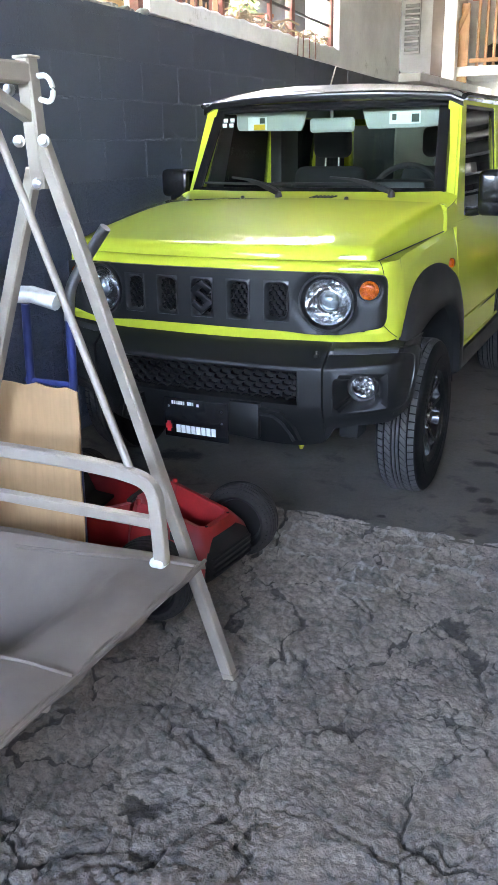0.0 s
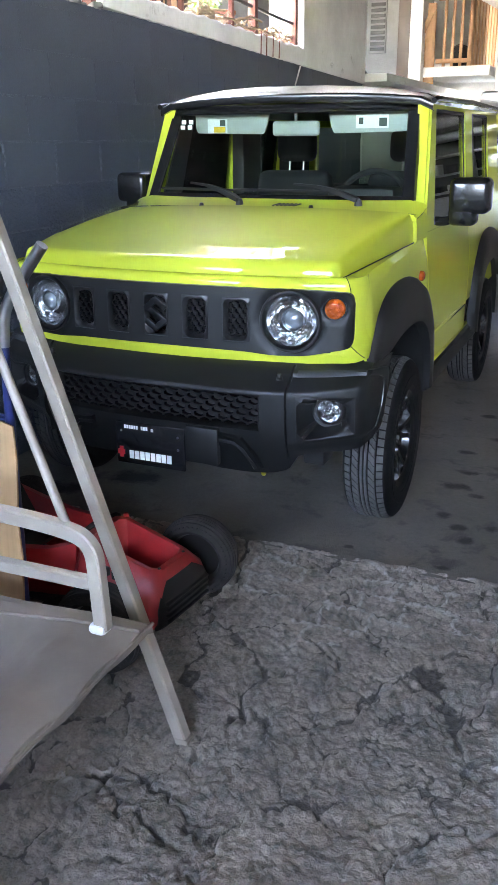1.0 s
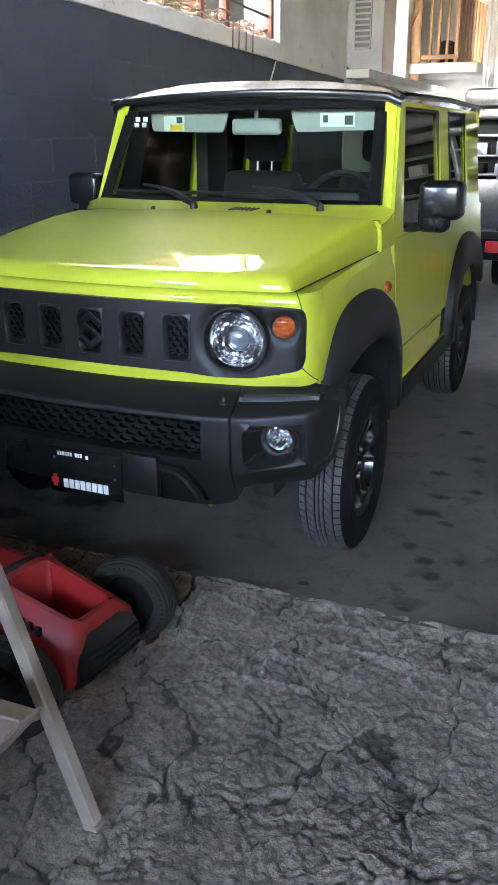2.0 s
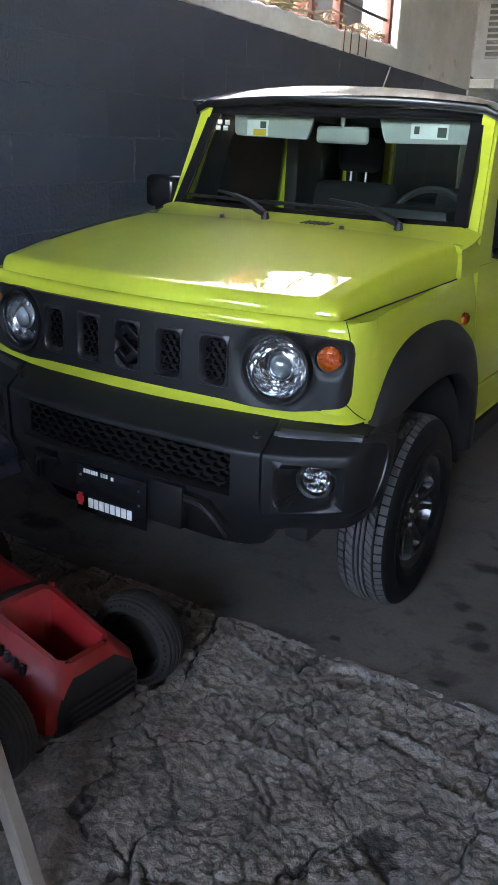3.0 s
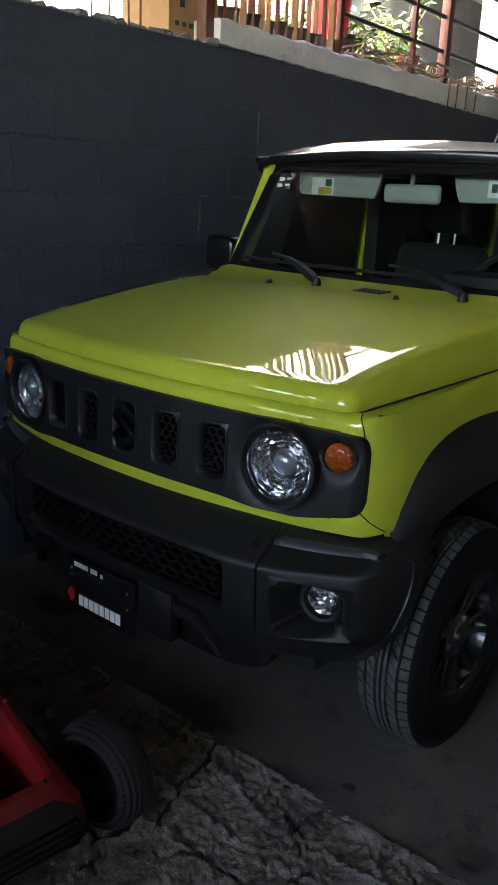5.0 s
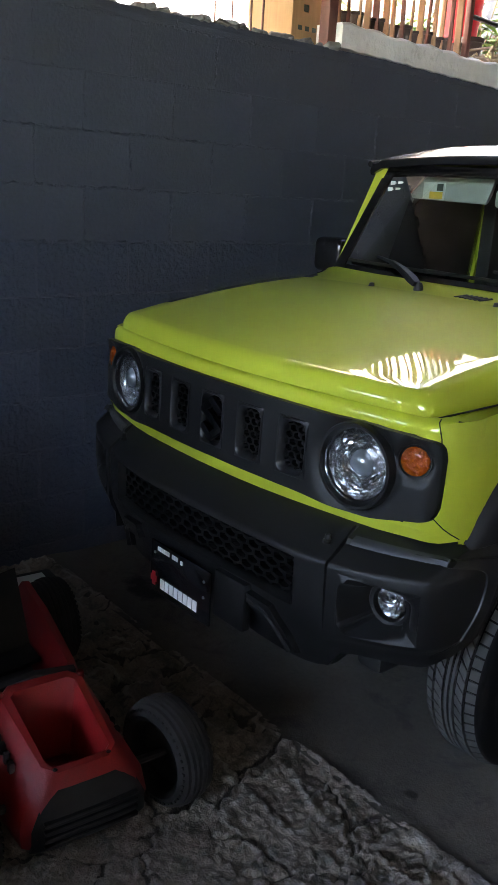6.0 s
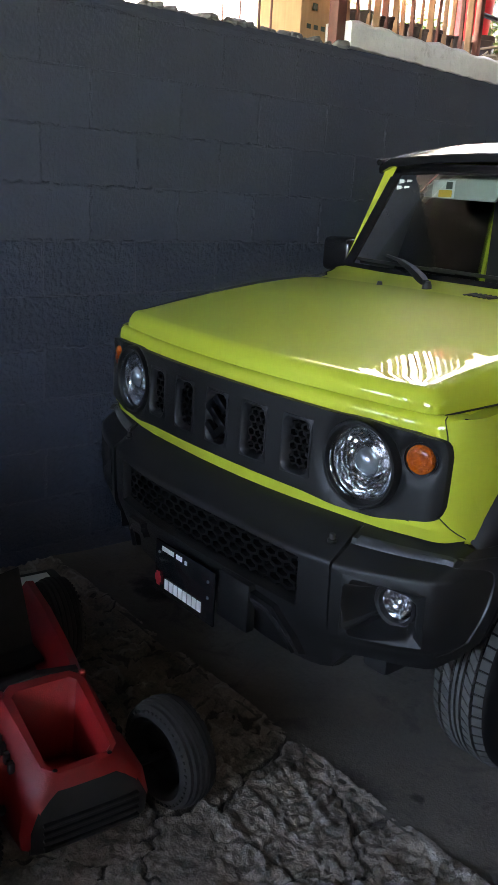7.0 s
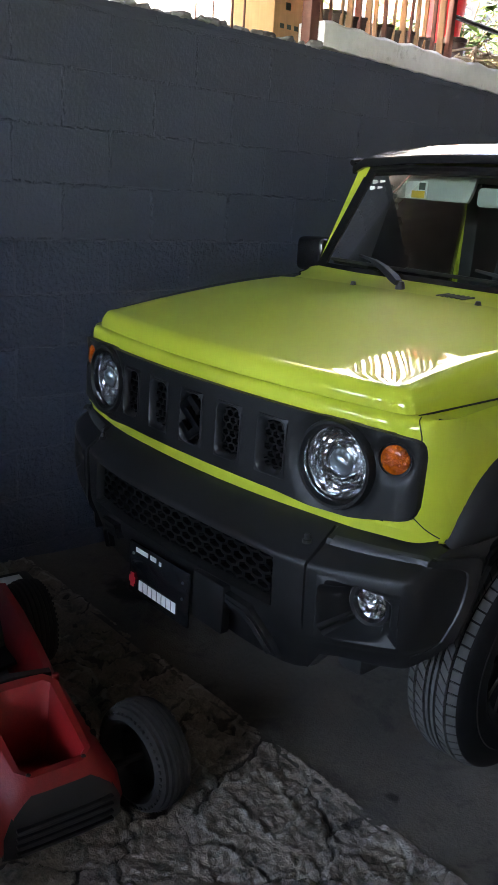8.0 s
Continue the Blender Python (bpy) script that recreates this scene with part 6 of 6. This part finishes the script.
# rubble and crumbled mortar on top of the wall, thin bars
bm = bmesh.new()
rng = random.Random(7)
for k in range(90):
    y = rng.uniform(-0.4, 1.42)
    s = rng.uniform(0.010, 0.032)
    box(bm, (-s, -s, -s * 0.5), (s, s * 1.4, s * 0.6), s * 0.3, Matrix.Translation((WALL_X - rng.uniform(0.02, 0.12), y, WALL_TOP + 0.006)) @ Euler((rng.uniform(-0.4, 0.4), rng.uniform(-0.4, 0.4), rng.uniform(0, 3))).to_matrix().to_4x4(), segments=1)
solo("mortar_rubble", bm, GREYREN, "crumbled grey mortar lumps along the top of the wall", "rubble", kind="stuff")
for k, y in enumerate((0.71, 0.80, 0.904, 0.969)):
    bm = tube(bmesh.new(), [(TX + 0.01, y, WALL_TOP - 0.02), (TX, y + 0.01 * (k % 2), 2.80)], 0.005, 6)
    solo("rusty_bar", bm, BROWNST, "thin rusty steel bar set in the wall top", "steel bar", "bars in the wall")
for k, y in enumerate((3.55, 3.66, 3.79, 3.92)):
    bm = tube(bmesh.new(), [(WALL_X + 0.017, y, WALL_TOP - 0.06), (WALL_X + 0.018, y + 0.006, 2.275 + 0.03 * (k % 2))], 0.005, 6)
    solo("rebar", bm, BROWNST, "rusty reinforcing bar sticking up at the kerb", "steel bar", "rebars at the kerb")
bm = tube(bmesh.new(), [(WALL_X + 0.02, 4.28, 1.93), (WALL_X + 0.05, 4.32, 2.08)], 0.006, 6)
solo("wire_end", bm, WELD, "pale wire end sticking out of the wall", "wire")
# dry stalks lying on the kerb
bm = bmesh.new()
for k in range(70):
    y = rng.uniform(2.5, 4.3)
    a = rng.uniform(-0.5, 0.5)
    length = rng.uniform(0.08, 0.30)
    x = TX + rng.uniform(-0.06, 0.06)
    z = 2.295 - 0.6 * kerb_drop(y) + rng.uniform(0.0, 0.05)
    tube(bm, [(x, y, z), (x + a * 0.1, y + length * 0.6, z + rng.uniform(0.0, 0.05)), (x + a * 0.2, y + length, z + rng.uniform(-0.02, 0.02))], rng.uniform(0.004, 0.012), 5)
solo("dry_stalks", bm, PARCHED, "tangle of dry brown stalks lying on the kerb", "dry plants", kind="stuff")


def leafy(y, x, z, high, spread, n, seed, label):
    rng = random.Random(seed)
    plant = thing("potted_plant", pose(x, y, z), label, "plant")
    pot_bm = lathe(bmesh.new(), [(0.0, 0.0), (0.09, 0.0), (0.12, 0.18), (0.13, 0.20), (0.115, 0.20), (0.0, 0.17)], Matrix.Translation((x, y, z)), 16)
    part("pot", pot_bm, CLAY, plant)
    stems, leaves = bmesh.new(), bmesh.new()
    for k in range(n):
        a = rng.uniform(0, 6.28)
        r = spread * rng.uniform(0.2, 1.0)
        top = Vector((x + r * math.cos(a), y + r * math.sin(a), z + 0.2 + high * rng.uniform(0.35, 1.0)))
        root = Vector((x, y, z + 0.17))
        mid_p = root.lerp(top, 0.55) + Vector((0, 0, high * 0.12))
        tube(stems, [root, mid_p, top], 0.004, 4)
        for q in range(5):
            t = 0.35 + 0.65 * q / 4
            base = root.lerp(mid_p, t * 1.6) if t < 0.62 else mid_p.lerp(top, (t - 0.62) / 0.38)
            b = rng.uniform(0, 6.28)
            length = rng.uniform(0.07, 0.15)
            way = Vector((math.cos(b), math.sin(b), rng.uniform(-0.5, 0.4))) * length
            side = way.cross(Vector((0, 0, 1))).normalized() * length * 0.26
            drop = Vector((0, 0, -0.02))
            v = [leaves.verts.new(p) for p in (base, base + way * 0.45 + side, base + way + drop, base + way * 0.45 - side, base + way * 0.5 + Vector((0, 0, 0.012)))]
            leaves.faces.new((v[0], v[1], v[4]))
            leaves.faces.new((v[1], v[2], v[4]))
            leaves.faces.new((v[2], v[3], v[4]))
            leaves.faces.new((v[3], v[0], v[4]))
    tagged(part("stem_bunch", stems, PARCHED, plant), kind="stuff")
    tagged(part("leaves", leaves, LEAF, plant), kind="stuff")


for k, (y, x) in enumerate(((2.72, -1.75), (3.10, -1.60), (3.75, -1.65), (4.15, -2.0), (2.50, -2.3))):
    leafy(y, x, TERR, 0.34 + 0.10 * (k % 3), 0.28, 18, 50 + k, "leafy green plant in a terracotta pot on the terrace")

# ---- beyond ----
# added white wall: bright background, and brightness for the bonnet to reflect
solo("backdrop_wall", boxed((-4.6, -6.0, TERR), (-4.4, 12.0, 6.4)), LIGHTW, "white wall added as a bright background beyond the terrace", "wall", kind="structure", smooth=False)
# passage window with louvres
win = thing("window_1", pose(-1.75, 8.95, 2.5), "narrow window with dark louvre slats", "window", kind="structure")
part("wall_piece", boxed((-3.0, 9.0, 2.1), (-1.26, 9.15, 6.0)), GREYREN, house)
part("door", boxed((-1.480, 8.965, 2.14), (-1.262, 8.999, 3.40), 0.004), DOORB, house, "dark brown door in the passage")
part("pillar", boxed((-1.26, 8.7, 2.1), (-1.10, 9.3, 6.0), 0.01), PLASTER, house)
part("window_frame", boxed((-1.86, 8.97, 2.56), (-1.64, 9.0, 3.20), 0.004), GREYREN, win)
for k in range(9):
    part("slat", boxed((-1.845, 8.955, 2.59 + k * 0.066), (-1.655, 8.972, 2.63 + k * 0.066), 0.002), DARKST, win)
part("floor_slab", boxed((-3.0, 6.35, 2.06), (-0.9, 10.2, 2.14)), PLASTER, house)
balcony = thing("balcony", pose(-0.6, 9.4, 2.2), "white concrete balcony slab with a raw wooden railing", "balcony")
part("slab", boxed((-1.12, 8.85, 2.24), (-0.26, 12.5, 2.36), 0.01), PLASTER, balcony)
part("newel_post", boxed((-1.08, 8.86, 2.1), (-0.98, 8.94, 3.10), 0.01), WOOD, balcony)
part("handrail", tube(bmesh.new(), [(-1.16, 8.85, 2.70), (-1.00, 8.88, 3.05)], 0.03, square=0.035), WOOD, balcony)
for k in range(4):
    part("baluster", boxed((-1.15 + k * 0.05, 8.87, 2.15), (-1.12 + k * 0.05, 8.90, 2.74 + k * 0.09), 0.003), WOOD, balcony)
for k in range(4):
    x = -0.87 + k * 0.105
    part("baluster", boxed((x, 8.87, 2.36), (x + 0.035, 8.90, 3.15), 0.003), WOOD, balcony)
part("rail", boxed((-0.95, 8.86, 2.40), (-0.50, 8.91, 2.45), 0.004), WOOD, balcony)
part("rail", boxed((-0.95, 8.86, 3.12), (-0.26, 8.91, 3.17), 0.004), WOOD, balcony)
for k in range(22):
    y = 8.88 + k * 0.16
    part("board", boxed((-0.54 + k * 0.0125, y, 2.36), (-0.51 + k * 0.0125, y + 0.15, 3.14), 0.003), WOOD, balcony)
bm = boxed((-0.86, 9.25, 2.36), (-0.62, 9.55, 2.66), 0.10)
solo("black_bag", bm, KBLACK, "slumped black bag on the balcony", "bag")
for x, z0, z1 in ((-0.18, 1.2, 3.2), (-0.10, 1.9, 3.2)):
    solo("drain_pipe", tube(bmesh.new(), [(x, 9.0, z0), (x, 9.0, z1)], 0.03, 10), PLASTER, "white drain pipe on the house", "pipe", "drain pipes")
solo("wall_north", boxed((0.0, 9.6, -0.1), (5.2, 9.8, 4.2)), GREYREN, "grey back wall of the garage", "wall", kind="structure", smooth=False)
truck = thing("service_truck", pose(1.1, 7.2, -0.03), "grey service truck with open side shelves full of tools", "truck")
part("body_panel", boxed((0.10, 6.50, 0.62), (2.1, 6.56, 1.10), 0.02), STEEL, truck)
for x in (0.10, 0.44, 0.90, 1.40, 2.02):
    part("post", tube(bmesh.new(), smooth_path([(x, 6.52, 1.06), (x, 6.52, 1.40), (x + 0.05, 6.56, 1.68)]), 0.03, square=0.035), STEEL, truck)
for z in (1.13, 1.31, 1.50):
    part("shelf", boxed((0.10, 6.50, z), (2.1, 6.95, z + 0.022), 0.004), STEEL, truck)
part("roof_beam", boxed((0.05, 6.46, 1.66), (2.15, 7.9, 1.74), 0.02), STEEL, truck)
part("tank", boxed((0.02, 6.55, 1.78), (2.1, 7.6, 1.95), 0.05), STEEL, truck)
part("back_panel", boxed((0.10, 6.95, 0.62), (2.1, 7.0, 1.66)), DARKST, truck)
part("rear_bumper", boxed((0.06, 6.44, 0.53), (2.1, 6.54, 0.60), 0.012), KBLACK, truck)
for x in (0.36, 1.70):
    part("tail_lamp", boxed((x, 6.45, 0.39), (x + 0.20, 6.50, 0.50), 0.012), REDP, truck, "red tail lamp")
part("chassis", boxed((0.15, 6.55, 0.30), (2.05, 8.4, 0.56), 0.02), KBLACK, truck)
for x in (0.50, 1.85):
    m = Matrix.Translation((x, 7.1, 0.31)) @ Matrix.Rotation(radians(90), 4, "Y")
    part("wheel", lathe(bmesh.new(), [(0.0, -0.08), (0.20, -0.09), (0.33, -0.10), (0.34, 0.0), (0.33, 0.10), (0.20, 0.09), (0.0, 0.08)], m, 32), RUBBER, truck)
rng = random.Random(3)
for z in (1.152, 1.332):
    for k in range(9):
        x = 0.17 + k * 0.2
        solo("tool_box", boxed((x, 6.56, z), (x + rng.uniform(0.08, 0.15), 6.85, z + rng.uniform(0.06, 0.13)), 0.006), rng.choice((WELD, KBLACK, KBLACK, STEEL)), "small tool box on the truck shelf", "tool box", "tool boxes on the truck")

# ---- blocks of the wall, last ----
rng = random.Random(12)


def block_mesh(joint, worn, material):
    bm = boxed((-0.010, joint, joint), (0.006, 0.410 - joint, 0.2065 - joint), 0.0)
    bmesh.ops.subdivide_edges(bm, edges=bm.edges[:], cuts=1, use_grid_fill=True)
    for v in bm.verts:
        if v.co.x > 0:
            rimmed = v.co.y < 0.01 or v.co.y > 0.40 or v.co.z < 0.01 or v.co.z > 0.20
            v.co.x += rng.uniform(-0.0012, 0.0012) - (worn if rimmed else 0.0)
            v.co.y += rng.uniform(-joint, joint)
            v.co.z += rng.uniform(-joint, joint)
    return mesh_of("block", bm, material, smooth=False)


def squeezed(bm, a, b, rough):
    """A ragged ridge of mortar along a joint, proud in places and hollow in others."""
    a, b = Vector(a), Vector(b)
    along = (b - a).normalized()
    across = Vector((0, -along.z, along.y))
    n = max(2, int((b - a).length / 0.008))
    upright = abs(along.z) > 0.5
    lift, swing, last = rng.uniform(-1, 1), 0.0, None
    for k in range(n + 1):
        lift = 0.55 * lift + 0.8 * rng.gauss(0, 1)
        swing = 0.6 * swing + rng.gauss(0, 0.0018)
        high = rough * max(-0.5, lift * 0.6 + (-0.15 if upright else 0.1))
        wide = rng.uniform(0.002, 0.006) + rough * rng.uniform(0.2, 0.8)
        mid = a.lerp(b, k / n) + across * swing
        row = [bm.verts.new(mid + across * wide * q + Vector((high * up, 0, 0))) for q, up in ((-1.0, -0.4), (-0.45, 0.8 + rng.uniform(-0.3, 0.3)), (0.2, 1.0), (1.0, -0.4))]
        if last:
            for q in range(3):
                bm.faces.new((last[q], last[q + 1], row[q + 1], row[q]))
        last = row


plain = [block_mesh(0.0032, 0.0026, BLOCK) for k in range(4)]
rugged = [block_mesh(0.0045, 0.0022, BLOCKR) for k in range(4)]
beads = bmesh.new()
for c in range(-6, 5):
    z = 1.297 + c * 0.2065
    z1 = min(0.2065, WALL_TOP - z)
    for k in range(-4, 16):
        y = 0.08 + k * 0.41 + (0.205 if c % 2 else 0.0)
        if y > 6.1:
            continue
        low = c < 0
        ob = new("block", (rugged if low else plain)[rng.randrange(4)])
        ob.parent = wall
        ob.matrix_parent_inverse = WORLD[wall].inverted()
        ob.matrix_basis = Matrix.Translation((WALL_X - (0.0125 if low else 0.0138) + rng.uniform(-0.0015, 0.0015), y, z)) @ Matrix.Diagonal((1, 1, z1 / 0.2065, 1))
        if -2.5 < y < 4.5:
            # squeezed mortar: ragged below, almost smooth near the top
            rough = 0.0095 if c < 1 else 0.0060 if c < 3 else 0.0010
            px = WALL_X - 0.009
            squeezed(beads, (px, y, z), (px, y, z + z1), rough * rng.uniform(0.5, 1.2))
            squeezed(beads, (px, y, z), (px, y + 0.41, z), rough * rng.uniform(0.4, 1.0))
tagged(part("mortar_lumps", beads, MORTAR, wall, "rough painted mortar squeezed from the joints"), kind="stuff")
